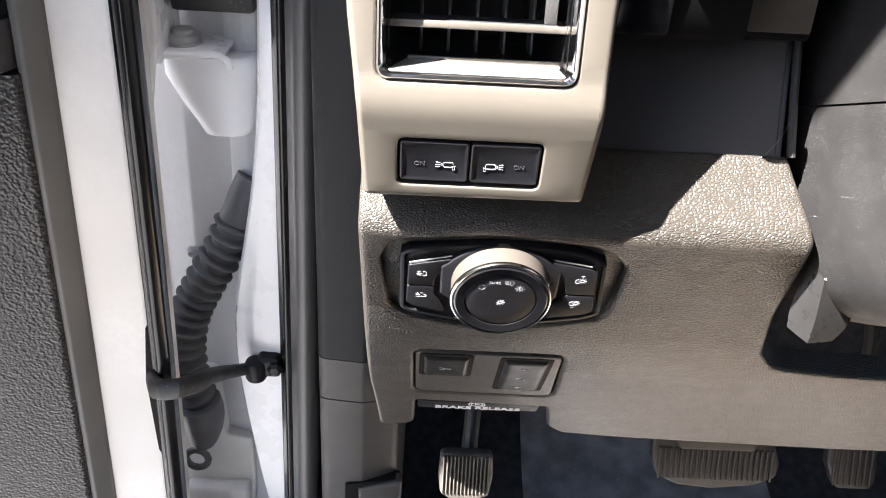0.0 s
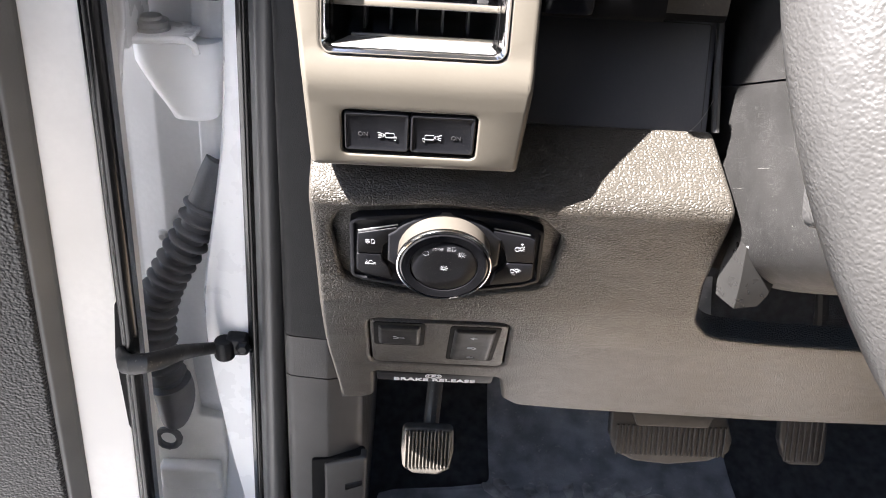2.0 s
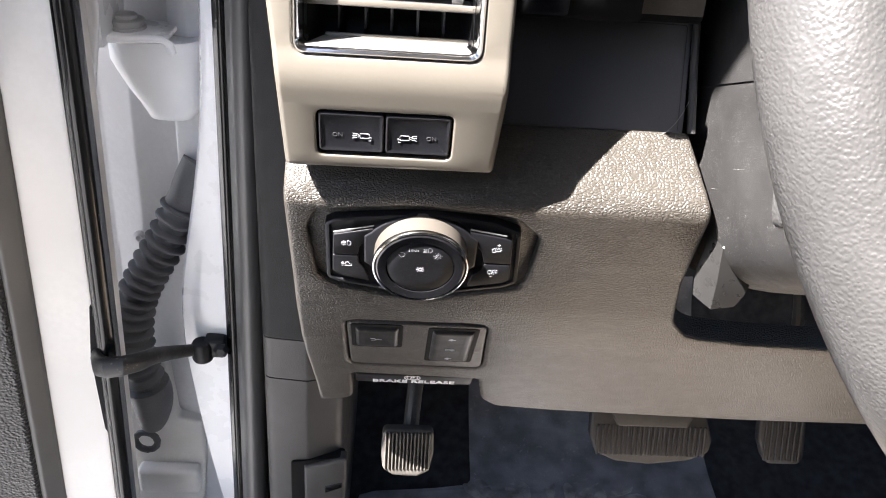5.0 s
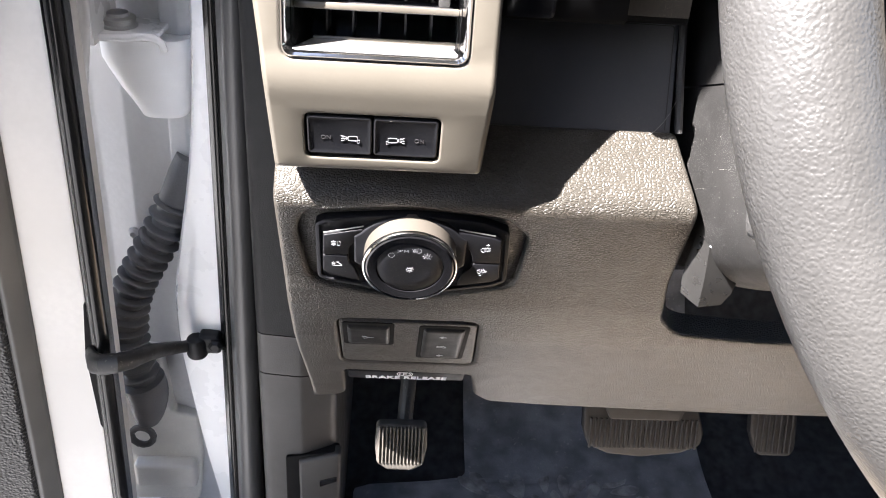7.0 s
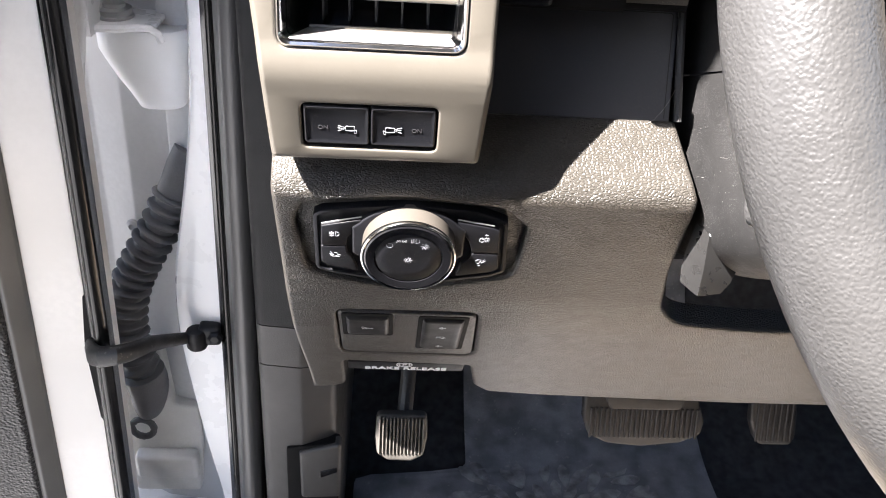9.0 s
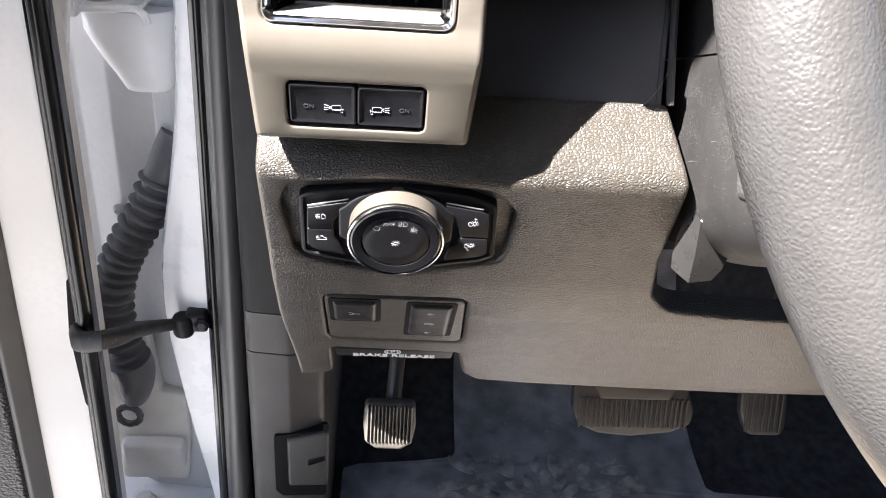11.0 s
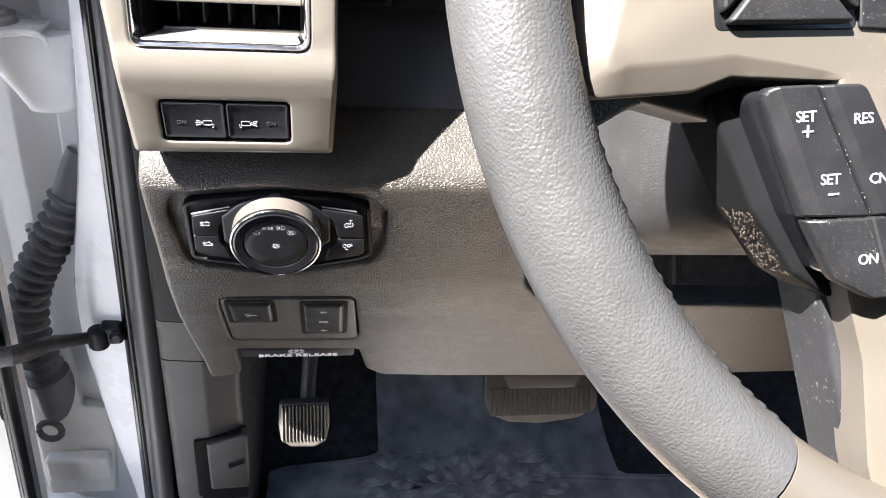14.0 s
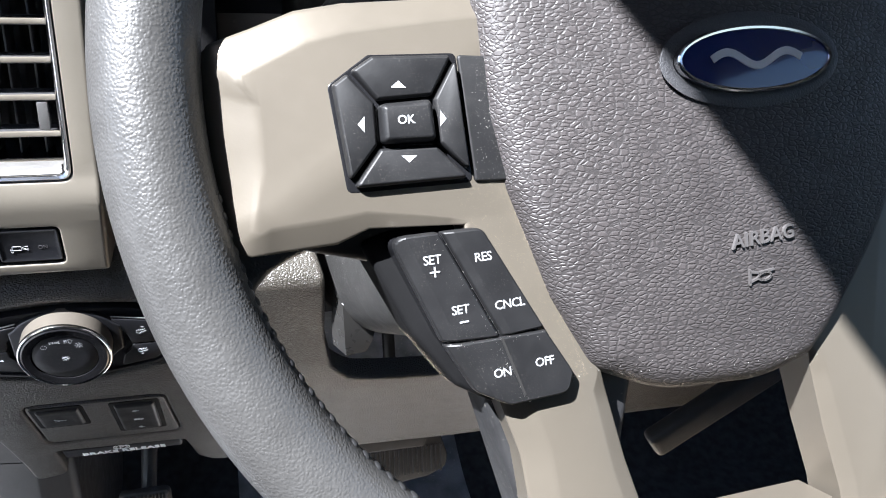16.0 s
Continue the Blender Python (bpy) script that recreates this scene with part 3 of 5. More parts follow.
for k in range(5):
    w = 0.0233 + 0.0178 * k
    blade = part("slat", box((0.0725, 0.0022, 0.016), spot(VM, 0.0236, w, -0.0205) @ pose(0, 0, 0, 6), 0.0008), DASH_DARK, vent)
    part("slat_edge", box((0.0715, 0.0028, 0.0016), spot(VM, 0.0236, w, -0.0120), 0.0006), SATIN, blade, "champagne slat edge")
for x in (0.000, 0.0120, 0.0240, 0.0360, 0.0480):
    part("vane", box((0.0011, 0.096, 0.018), spot(VM, x, 0.0575, -0.041), 0.0004), DASH_DARK, vent)
part("vent_tab", box((0.0050, 0.014, 0.003), spot(VM, 0.0525, 0.0320, -0.013), 0.0008), TRIMGREY, vent, "small grey slider tab")


mirror_sw = thing("mirror_switch", (0.023, 0.30, 0.553), "black two-button mirror light switch in champagne bezel", "switch")
part("switch_housing", plate(rect(-0.0082, -0.0125, 0.0545, 0.0120, 0.0035), BM, 0.02, 0.0008, lift=-0.0032), GLOSS, mirror_sw)
for s, x0, x1 in ((1, -0.0066, 0.02305), (-1, 0.02345, 0.0532)):
    b = part("button", plate(rect(x0, -0.0105, x1, 0.0102, 0.0022), BM, 0.006, rings=[(0, 0.0010), (0.0003, 0.0003), (0.0009, 0.0), (0.0022, 0.0005)], lift=-0.0005), BLACK, mirror_sw)
    cx = (x0 + x1) / 2 + s * 0.0060
    icon = [rect(-0.0021, -0.0012, 0.0021, 0.0012, 0.0006, 3), [(s * 0.0018, -0.0010), (s * 0.0030, -0.0006), (s * 0.0028, -0.0024), (s * 0.0020, -0.0026), (s * 0.0020, -0.0012)],
            [(-s * 0.0021, 0.0), (-s * 0.0030, 0.0007), (-s * 0.0030, -0.0007), (-s * 0.0021, 0.0)]]
    icon[0] = list(icon[0]) + [icon[0][0]]
    icon += [[(-s * 0.0035, y), (-s * 0.0054, y * 1.5)] for y in (-0.0009, 0.0, 0.0009)]
    part("icon", strokes(icon, 0.00013, spot(BM, cx, -0.0016, -0.0009), 0.0002), INK, b, "white printed icon", smooth=False)
    part("small_mark", lettering("ON", 0.0030, spot(BM, (x0 + x1) / 2 - s * 0.0062, -0.0016, -0.0009), 0.0001), FAINT, b, "dim grey lettering", smooth=False)

# ---- headlamp switch ----
lamp_sw = thing("headlamp_switch", (0.044, 0.32, 0.46), "black headlamp switch with chrome-ringed rotary knob", "switch")
lamp_outline = rounded([(-0.0045, 0.0175), (0.0, 0.0207), (0.043, 0.0262), (0.079, 0.0228), (0.0935, 0.0165), (0.0958, -0.0195), (0.088, -0.0235), (0.045, -0.0325), (0.001, -0.0235), (-0.0045, -0.0205)],
                       [0.003, 0.004, 0.15, 0.02, 0.004, 0.004, 0.01, 0.15, 0.01, 0.004])
part("switch_bezel", plate(lamp_outline, HM, 0.010, rings=[(0, 0.0012), (0.0003, 0.0003), (0.0012, 0), (0.002, 0), (0.0026, 0.0012)]), BLACK, lamp_sw)
left_hi = rounded([(-0.0010, -0.0022), (-0.0004, 0.0112), (0.0205, 0.0165), (0.0170, 0.0095), (0.0125, 0.0035), (0.0118, -0.0022)], [0.001, 0.0015, 0.001, 0.004, 0.003, 0.001])
left_lo = rounded([(-0.0010, -0.0028), (0.0118, -0.0028), (0.0122, -0.0075), (0.0152, -0.0120), (0.0180, -0.0208), (0.002, -0.0168), (-0.0012, -0.0138)], [0.001, 0.001, 0.003, 0.004, 0.001, 0.004, 0.002])
right_hi = rounded([(0.0905, -0.0042), (0.0895, 0.0115), (0.0860, 0.0135), (0.0670, 0.0170), (0.0705, 0.0095), (0.0745, 0.0035), (0.0765, -0.0042)], [0.001, 0.002, 0.003, 0.001, 0.004, 0.003, 0.001])
right_lo = rounded([(0.0905, -0.0050), (0.0765, -0.0050), (0.0755, -0.0085), (0.0715, -0.0130), (0.0692, -0.0220), (0.088, -0.0180), (0.0912, -0.0150)], [0.001, 0.001, 0.003, 0.004, 0.001, 0.004, 0.002])
fog = [[(0.0006, 0.0014), (0.0006, -0.0014), (0.0012, -0.0016), (0.0022, -0.0009), (0.0024, 0.0), (0.0022, 0.0009), (0.0012, 0.0016), (0.0006, 0.0014)],
       [(-0.0002, 0.0010), (-0.0024, 0.0010)], [(-0.0002, 0.0), (-0.0024, 0.0)], [(-0.0002, -0.0010), (-0.0024, -0.0010)], [(-0.0012, 0.0018), (-0.0016, 0.0006), (-0.0010, -0.0004), (-0.0014, -0.0018)]]
cargo = [[(-0.0026, -0.0010), (0.0024, -0.0010), (0.0024, 0.0), (0.0012, 0.0003), (0.0006, 0.0014), (-0.0006, 0.0014), (-0.0008, 0.0), (-0.0026, 0.0), (-0.0026, -0.0010)], [(-0.0014, 0.0008), (-0.0022, 0.0018)], [(-0.0019, 0.0004), (-0.0028, 0.0008)]]
sunny = [ring_line(0.0008, -0.0002, 0.0009, 12)] + [[(0.0008 + 0.0013 * math.cos(a), -0.0002 + 0.0013 * math.sin(a)), (0.0008 + 0.0019 * math.cos(a), -0.0002 + 0.0019 * math.sin(a))] for a in [k * 0.785 for k in range(8)]] + [ring_line(-0.0012, -0.0006, 0.0014, 8, 80, 290)]
plus = [[(0.0, 0.0030), (0.0016, 0.0030)], [(0.0008, 0.0022), (0.0008, 0.0038)]]
minus = [[(-0.0014, -0.0034), (0.0, -0.0034)]]
for pts, icon, ix, iy in ((left_hi, fog, 0.0060, 0.0060), (left_lo, cargo, 0.0062, -0.0088), (right_hi, sunny + plus, 0.0822, 0.0058), (right_lo, sunny + minus, 0.0816, -0.0098)):
    b = part("button", plate(pts, HM, 0.006, 0.0006, lift=0.0014), BLACK, lamp_sw)
    part("icon", strokes(icon, 0.00009, spot(HM, ix, iy, 0.0014), 0.00015), INK, b, "white printed icon", smooth=False)
# Pale raised strips imitate the light glinting along the bezel.
for pts in ([(0.0, 0.0128), (0.0195, 0.0180)], [(0.0678, 0.0183), (0.086, 0.0150)]):
    part("highlight_line", strokes([pts], 0.0006, HM @ pose(0, 0, 0.0008), 0.0004), STEEL, lamp_sw, smooth=False)
KM = spot(HM, 0.0435, 0.0025, 0.0)
part("knob_collar", plate(ccw([(0.029 * math.cos(a) if abs(math.sin(a)) > 0.45 else 0.0285 * math.copysign(1, math.cos(a)), 0.0232 * math.sin(a)) for a in [2 * math.pi * j / 48 for j in range(48)]]), KM, 0.006, 0.0012, lift=0.0022), BLACK, lamp_sw)
knob = part("knob", spin([(0.0205, -0.002), (0.0232, -0.001), (0.0236, 0.0118), (0.0225, 0.0120)], KM, 80, (True, False)), KNOB, lamp_sw, "satin champagne metal knob", angle=8)
part("knob_rim", spin([(0.0232, 0.0118), (0.0239, 0.0122), (0.0240, 0.0132), (0.0237, 0.0140), (0.0231, 0.0144), (0.0225, 0.0142), (0.0222, 0.0128)], KM, 72, (False, False)), RIM, knob, "bright chrome rim")
part("knob_band", spin([(0.0223, 0.0130), (0.0221, 0.0142), (0.0213, 0.0148), (0.0171, 0.0143), (0.0168, 0.0125), (0.016, 0.012)], KM, 56, (False, False)), GLOSS, knob, "gloss black ring")
part("knob_face", spin([(0.0167, 0.011), (0.0166, 0.0136), (0.0160, 0.0140), (0.010, 0.0139), (0.0001, 0.0138)], KM, 56), BLACK, knob, "black knob face")
burst = [ring_line(0, 0, 0.0009, 12)] + [[(0.0013 * math.cos(a), 0.0013 * math.sin(a)), (0.0020 * math.cos(a), 0.0020 * math.sin(a))] for a in [k * 0.785 for k in range(8)]]
auto = [ring_line(0, 0, 0.0011, 12)] + [[(0.0015 * math.cos(a), 0.0015 * math.sin(a)), (0.0023 * math.cos(a), 0.0023 * math.sin(a))] for a in [k * 0.785 for k in range(8)]] + [[(-0.0006, -0.0006), (0, 0.0007), (0.0006, -0.0006)]]
park = [ring_line(-0.0009, 0, 0.0006, 8), ring_line(0.0009, 0, 0.0006, 8), [(-0.0018, 0), (-0.0027, 0)], [(-0.0018, 0.0005), (-0.0026, 0.0009)], [(-0.0018, -0.0005), (-0.0026, -0.0009)], [(0.0018, 0), (0.0027, 0)], [(0.0018, 0.0005), (0.0026, 0.0009)], [(0.0018, -0.0005), (0.0026, -0.0009)]]
beam = [[(0.0004, 0.0014), (0.0004, -0.0014), (0.0012, -0.0015), (0.0021, -0.0008), (0.0023, 0), (0.0021, 0.0008), (0.0012, 0.0015), (0.0004, 0.0014)]] + [[(-0.0003, y), (-0.0020, y - 0.0002)] for y in (-0.0011, -0.0004, 0.0003, 0.0010)]
for icon, x, y in (([ring_line(0, 0, 0.0015, 18)], -0.0094, 0.0070), (park, -0.0037, 0.0101), (beam, 0.0030, 0.0105), (auto, 0.0083, 0.0069), (burst, 0.0, -0.0028)):
    part("icon", strokes(icon, 0.00010, spot(KM, x, y + 0.0016, 0.01385), 0.00012), INK, knob, "white printed icon", smooth=False)

# ---- lower switch panel ----
low_sw = thing("pedal_switch_panel", (0.045, 0.37, 0.37), "dark plastic panel with two rocker switches", "switch panel")
low_outline = rounded([(0.0022, 0.0235), (0.0885, 0.0235), (0.0928, -0.0540), (0.0028, -0.0520)], 0.0075)
part("panel_plate", plate(inset(ccw(low_outline), 0.0006), SM, 0.008, rings=[(0, 0.0012), (0.0005, 0.0003), (0.0014, 0)], lift=0.0008), DASH, low_sw)
arrows = [[(-0.0005, 0.0), (0.0018, 0.0)], [(-0.0022, 0.0), (-0.0004, 0.0014), (-0.0004, -0.0014), (-0.0022, 0.0)]]
pedal_icon = [[(-0.0030, 0.0008), (0.0010, 0.0012), (0.0026, -0.0008), (0.0012, -0.0020), (-0.0006, -0.0006), (-0.0030, -0.0010), (-0.0030, 0.0008)]]
foot = [[(-0.0038, 0.0012), (-0.0022, 0.0012), (-0.0004, -0.0004), (0.0030, -0.0006)], [(-0.0034, -0.0018), (-0.0016, -0.0018), (0.0, -0.0004)]]
for x0, y1, x1, y0, icons in ((0.0052, 0.0222, 0.0372, -0.0165, ((foot, 0.0, -0.0012),)), (0.0525, 0.0205, 0.0840, -0.0405, ((arrows, 0.0, 0.0150), (pedal_icon, 0.0, -0.0025), (arrows, 0.0, -0.0200)))):
    # Raised black plate in place of the shaded hollow round the rocker.
    part("switch_well", plate(rect(x0, y0, x1, y1, 0.003), SM, 0.004, 0.0004, lift=0.0012), RECESS, low_sw)
    cx, cy, w, h = (x0 + x1) / 2, (y0 + y1) / 2, (x1 - x0) / 2 - 0.0026, (y1 - y0) / 2 - 0.0040
    b = part("rocker", plate(rect(cx - w, cy - h, cx + w, cy + h, 0.0022), SM, 0.004, rings=[(0, 0.0024), (0.0006, 0.0011), (0.0018, 0.0003), (0.0032, 0.0), (0.006, 0.0004)], lift=0.0030), ROCKER, low_sw)
    for icon, dx, dy in icons:
        part("icon", strokes(icon, 0.0006, spot(SM, cx + dx, cy + dy, 0.0027), 0.0002), INK, b, "printed icon", smooth=False)

# ---- brake release lever ----
release = thing("brake_release_lever", (0.047, 0.40, 0.31), "dark plastic lever lettered brake release", "lever")
RM = frame_at((0.0475, 0.4060, 0.3265), (1, 0, 0), (0, -0.62, 1))
part("lever", plate(rect(-0.0425, -0.010, 0.0430, 0.0085, 0.003), RM, 0.02, 0.0015), BLACK, release)
part("lettering", lettering("BRAKE RELEASE", 0.0085, spot(RM, 0.0, -0.0052, 0.0002), 0.0002, 1.02, 0.00018), LEVERINK, release, "white printed words", smooth=False)
part("park_icon", strokes([ring_line(0, 0, 0.0040, 20, ry=0.0042), ring_line(0, 0, 0.0056, 8, 130, 230), ring_line(0, 0, 0.0056, 8, -50, 50), [(-0.0010, -0.0022), (-0.0010, 0.0022), (0.0008, 0.0022), (0.0014, 0.0012), (0.0008, 0.0), (-0.0010, 0.0)]], 0.0007, spot(RM, -0.001, 0.0035, 0.0), 0.0003), LEVERINK, release, "white printed parking icon", smooth=False)

# ---- pedals ----


def pedal(name, label, outline, M, ribs, rib_span, arm, material=PEDAL_LIT):
    t = thing(name, M.translation, label, "pedal")
    pad = part("pad", plate(outline, M, 0.010, 0.003), material, t, "worn ribbed rubber pad")
    for i in range(ribs):
        x = rib_span[0] + (rib_span[1] - rib_span[0]) * i / (ribs - 1)
        y0, y1 = rib_span[2], rib_span[3]
        part("rib", box((abs(rib_span[1] - rib_span[0]) / ribs * 0.52, y1 - y0, 0.003), spot(M, x, (y0 + y1) / 2, 0.0008), 0.0008, 1), material, pad)
    part("arm", tube(arm, [0.007] * len(arm), 10), RUBBER, t, "dark steel arm")
    return t


PK = frame_at((0.0475, 0.458, 0.196), (1, 0, 0), (0, 0.30, 1))
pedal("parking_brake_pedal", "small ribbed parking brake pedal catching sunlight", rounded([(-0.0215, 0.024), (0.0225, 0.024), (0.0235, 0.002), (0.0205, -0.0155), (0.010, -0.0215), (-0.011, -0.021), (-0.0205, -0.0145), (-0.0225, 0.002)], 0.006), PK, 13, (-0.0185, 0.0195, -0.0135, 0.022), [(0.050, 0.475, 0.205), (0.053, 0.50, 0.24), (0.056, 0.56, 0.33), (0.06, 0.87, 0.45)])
BK = frame_at((0.292, 0.532, 0.150), (1, 0, 0), (0, 0.35, 1))
pedal("brake_pedal", "wide black ribbed rubber brake pedal", rounded([(-0.062, 0.034), (0.052, 0.034), (0.0625, 0.002), (0.0605, -0.012), (0.040, -0.0215), (0.0, -0.0265), (-0.035, -0.0235), (-0.055, -0.014), (-0.0615, 0.004)], 0.007), BK, 22, (-0.054, 0.054, -0.016, 0.016), [(0.29, 0.55, 0.19), (0.29, 0.56, 0.26), (0.29, 0.60, 0.34), (0.29, 0.88, 0.45)], PEDAL_SHADED)
part("pad_step", plate(rounded([(-0.045, 0.034), (0.042, 0.034), (0.034, 0.016), (-0.036, 0.016)], 0.004), BK, 0.006, 0.002, lift=0.005), PEDAL_SHADED, bpy.data.objects["brake_pedal"], "smooth raised centre")
AK = frame_at((0.446, 0.560, 0.128), (1, 0, 0), (0, 0.40, 1))
pedal("accelerator_pedal", "narrow black ribbed accelerator pedal", rounded([(-0.029, 0.060), (0.020, 0.060), (0.0235, 0.0), (0.0240, -0.018), (0.019, -0.0265), (-0.014, -0.0265), (-0.0205, -0.018), (-0.027, 0.0)], 0.006), AK, 7, (-0.0200, 0.0175, -0.022, 0.055), [(0.446, 0.59, 0.17), (0.446, 0.61, 0.25), (0.446, 0.66, 0.34), (0.446, 0.88, 0.40)], PEDAL_SHADED)

# ---- footwell ----


def mat_sheet():
    """A mat that lies on the floor and climbs the toe board, its right edge cut back round the pedals."""
    climb = ((-1.0, 0.004), (0.60, 0.005), (0.64, 0.013), (0.70, 0.040), (0.76, 0.102), (0.80, 0.150), (0.83, 0.228))
    xs, ys = [0.42 * i / 42 for i in range(43)], [-0.30 + 0.00625 * i for i in range(180)]
    rows = []
    for y in ys:
        z = sum(next(a[1] + (b[1] - a[1]) * (y + e - a[0]) / (b[0] - a[0]) for a, b in zip(climb, climb[1:]) if y + e <= b[0]) for e in (-0.02, -0.01, 0, 0.01)) / 4
        left, right = 0.128 / (1 + math.exp((0.592 - y) * 400)), 0.414 + 0.20 / (1 + math.exp(max(-60, min(60, (y - 0.550) * 500))))
        rows.append([Vector((left + (x / 0.42) * (right - left), y, z + 0.0007 * math.sin(x * 90) * math.sin(y * 70))) for x in xs])
    bm = rows_to_bm(rows, False)
    bmesh.ops.solidify(bm, geom=list(bm.faces), thickness=0.004)
    return bm


mat = tagged(part("floor_mat", mat_sheet(), MAT), "dusty dark rubber floor mat", "floor mat")
rnd = random.Random(11)
for ring, count, size in ((0.030, 11, 1.0), (0.066, 19, 1.1), (0.104, 27, 1.15)):
    for k in range(count):
        a = radians(20 + k * 360.0 / count + rnd.uniform(-6, 6))
        r = ring + rnd.uniform(-0.004, 0.004)
        c = (0.225 + r * math.cos(a), 0.545 + 0.75 * r * math.sin(a))
        leaf = [(q * 0.019 * size, w * size) for q, w in ((-1, 0), (-0.2, 0.0056), (0.45, 0.0064), (1, 0.001), (0.45, -0.0060), (-0.2, -0.0052))]
        part("leaf", plate(rounded(leaf, 0.004, 3), pose(c[0], c[1], 0.0057, 0, 0, math.degrees(a) + rnd.uniform(-25, 25)), 0.0015, 0.0003, lift=0.0001), MATLEAF, mat, "faint raised dusty leaf shape")
kick = thing("kick_panel", (-0.04, 0.52, 0.02), "grey plastic kick panel with latch slot", "trim panel")


KICK_PLAN = rounded([(-0.078, 0.4892), (-0.040, 0.4852), (-0.010, 0.4942), (-0.0062, 0.55), (-0.0062, 0.86), (-0.078, 0.86)], 0.010)
part("middle_trim", leaning(KICK_PLAN, 0.2525, 0.2945, 0.012), KICK, kick)
part("upper_trim", leaning(KICK_PLAN, 0.2955, 0.60, 0.012), KICK_SHADE, kick, "upper kick trim coloured near-black for shade")
part("lower_trim", leaning(rounded([(-0.078, 0.489), (-0.040, 0.485), (-0.010, 0.494), (-0.006, 0.55), (-0.006, 0.86), (-0.078, 0.86)], 0.010), -0.01, 0.2515, 0.012), KICK, kick)
# The slot's dark inside is a black plate in front of the trim.
slot = part("latch_slot", plate(rounded([(-0.058, 0.082), (-0.052, 0.074), (-0.010, 0.076), (-0.008, 0.165), (-0.057, 0.156)], 0.004), frame_at((0, 0.4832, 0), (1, 0, 0), (0, 0, 1)), 0.012, 0.001), RECESS, kick, "black latch slot")
part("latch_tab", plate(rounded([(-0.045, 0.092), (-0.008, 0.094), (-0.006, 0.166), (-0.045, 0.154)], 0.004), frame_at((0, 0.4795, 0), (1, 0, 0), (0, 0, 1)), 0.012, 0.003), KICK, slot)
part("tab_notch", plate(rounded([(-0.026, 0.122), (-0.010, 0.130), (-0.010, 0.136), (-0.026, 0.130)], 0.001), frame_at((0, 0.4785, 0), (1, 0, 0), (0, 0, 1)), 0.004, 0.0005), GLOSS, slot)
LEAN = 0.034

# ---- hinge pillar, weatherstrip ----


def between(table, z):
    """Straight interpolation in a table of (z, value), z rising."""
    if z <= table[0][0]:
        return table[0][1]
    for (a, u), (b, v) in zip(table, table[1:]):
        if z <= b:
            return u + (v - u) * (z - a) / (b - a)
    return table[-1][1]


FLANGE_OUT = ((-0.10, -0.130), (0.031, -0.1405), (0.10, -0.150), (0.177, -0.157), (0.233, -0.162), (0.297, -0.160), (0.367, -0.145), (0.42, -0.1345), (0.469, -0.127), (0.555, -0.121), (1.15, -0.085))
FLANGE_IN = ((-0.10, -0.1285), (0.032, -0.124), (0.369, -0.113), (0.556, -0.106), (1.15, -0.083))


def flange_sheet():
    """White pillar flange whose outer edge swells towards the check strap."""
    rows = []
    for k in range(61):
        z = -0.10 + 1.25 * k / 60
        a = sum(between(FLANGE_OUT, z + d) for d in (-0.03, -0.015, 0, 0.015, 0.03)) / 5
        b = between(FLANGE_IN, z)
        rows.append([Vector((a, 0.600, z)), Vector((a + 0.001, 0.548, z)), Vector((a + 0.004, 0.5415, z)), Vector((b, 0.5385, z)), Vector((b + 0.008, 0.540, z)), Vector((b + 0.009, 0.600, z))])
    return rows_to_bm(rows)


structure("trim_pillar_flange", flange_sheet(), WHITE, "bright white painted door opening flange", "pillar")
structure("wall_pillar", leaning(rounded([(-0.36, 0.70), (-0.345, 0.645), (-0.30, 0.632), (-0.235, 0.622), (-0.205, 0.606), (-0.14, 0.598), (-0.095, 0.592), (-0.075, 0.60), (-0.075, 0.72), (-0.36, 0.72)], 0.012), -0.12, 1.26, LEAN), GAP_WHITE_SHADED, "white painted hinge pillar inside the door gap", "pillar")
structure("trim_pillar_rib", leaning(rounded([(-0.168, 0.61), (-0.165, 0.594), (-0.150, 0.590), (-0.140, 0.594), (-0.138, 0.61)], 0.004), 0.38, 1.2, LEAN), GAP_WHITE_SHADED, "vertical pressed rib in the hinge pillar", "pillar")
structure("trim_sill", span((-0.30, 0.42, -0.18), (-0.07, 0.64, -0.055), 0.02, 3), WHITE, "white painted door sill", "sill")
# Unseen stretch of sill, coloured dark so it bounces little light inside.
structure("trim_scuff_plate", span((-0.16, -0.75, -0.18), (-0.07, 0.415, -0.055), 0.01, 2), DASH_DARK, "unseen black scuff plate that cuts sill bounce", "sill")
strip = thing("weatherstrip", (-0.085, 0.50, 0.0), "black rubber weatherstrip along the door opening", "weatherstrip")
part("lip_seal", leaning(rounded([(-0.1165, 0.555), (-0.1165, 0.533), (-0.110, 0.526), (-0.102, 0.530), (-0.102, 0.555)], 0.004), -0.05, 1.25, LEAN), SEAL, strip)
part("bulb_seal", leaning(rounded([(-0.104, 0.56), (-0.1045, 0.520), (-0.097, 0.503), (-0.088, 0.499), (-0.080, 0.506), (-0.078, 0.53), (-0.078, 0.56)], 0.010), -0.05, 1.25, LEAN), BULB, strip, "grey rubber bulb")
part("inner_lip", leaning(rounded([(-0.0785, 0.56), (-0.0785, 0.512), (-0.064, 0.506), (-0.048, 0.508), (-0.044, 0.56)], 0.004), -0.05, 1.25, LEAN), SEAL, strip)

# ---- door, standing open ----
door = thing("truck_door", (-0.30, 0.45, 0.0), "open white truck door with black grained trim", "door")


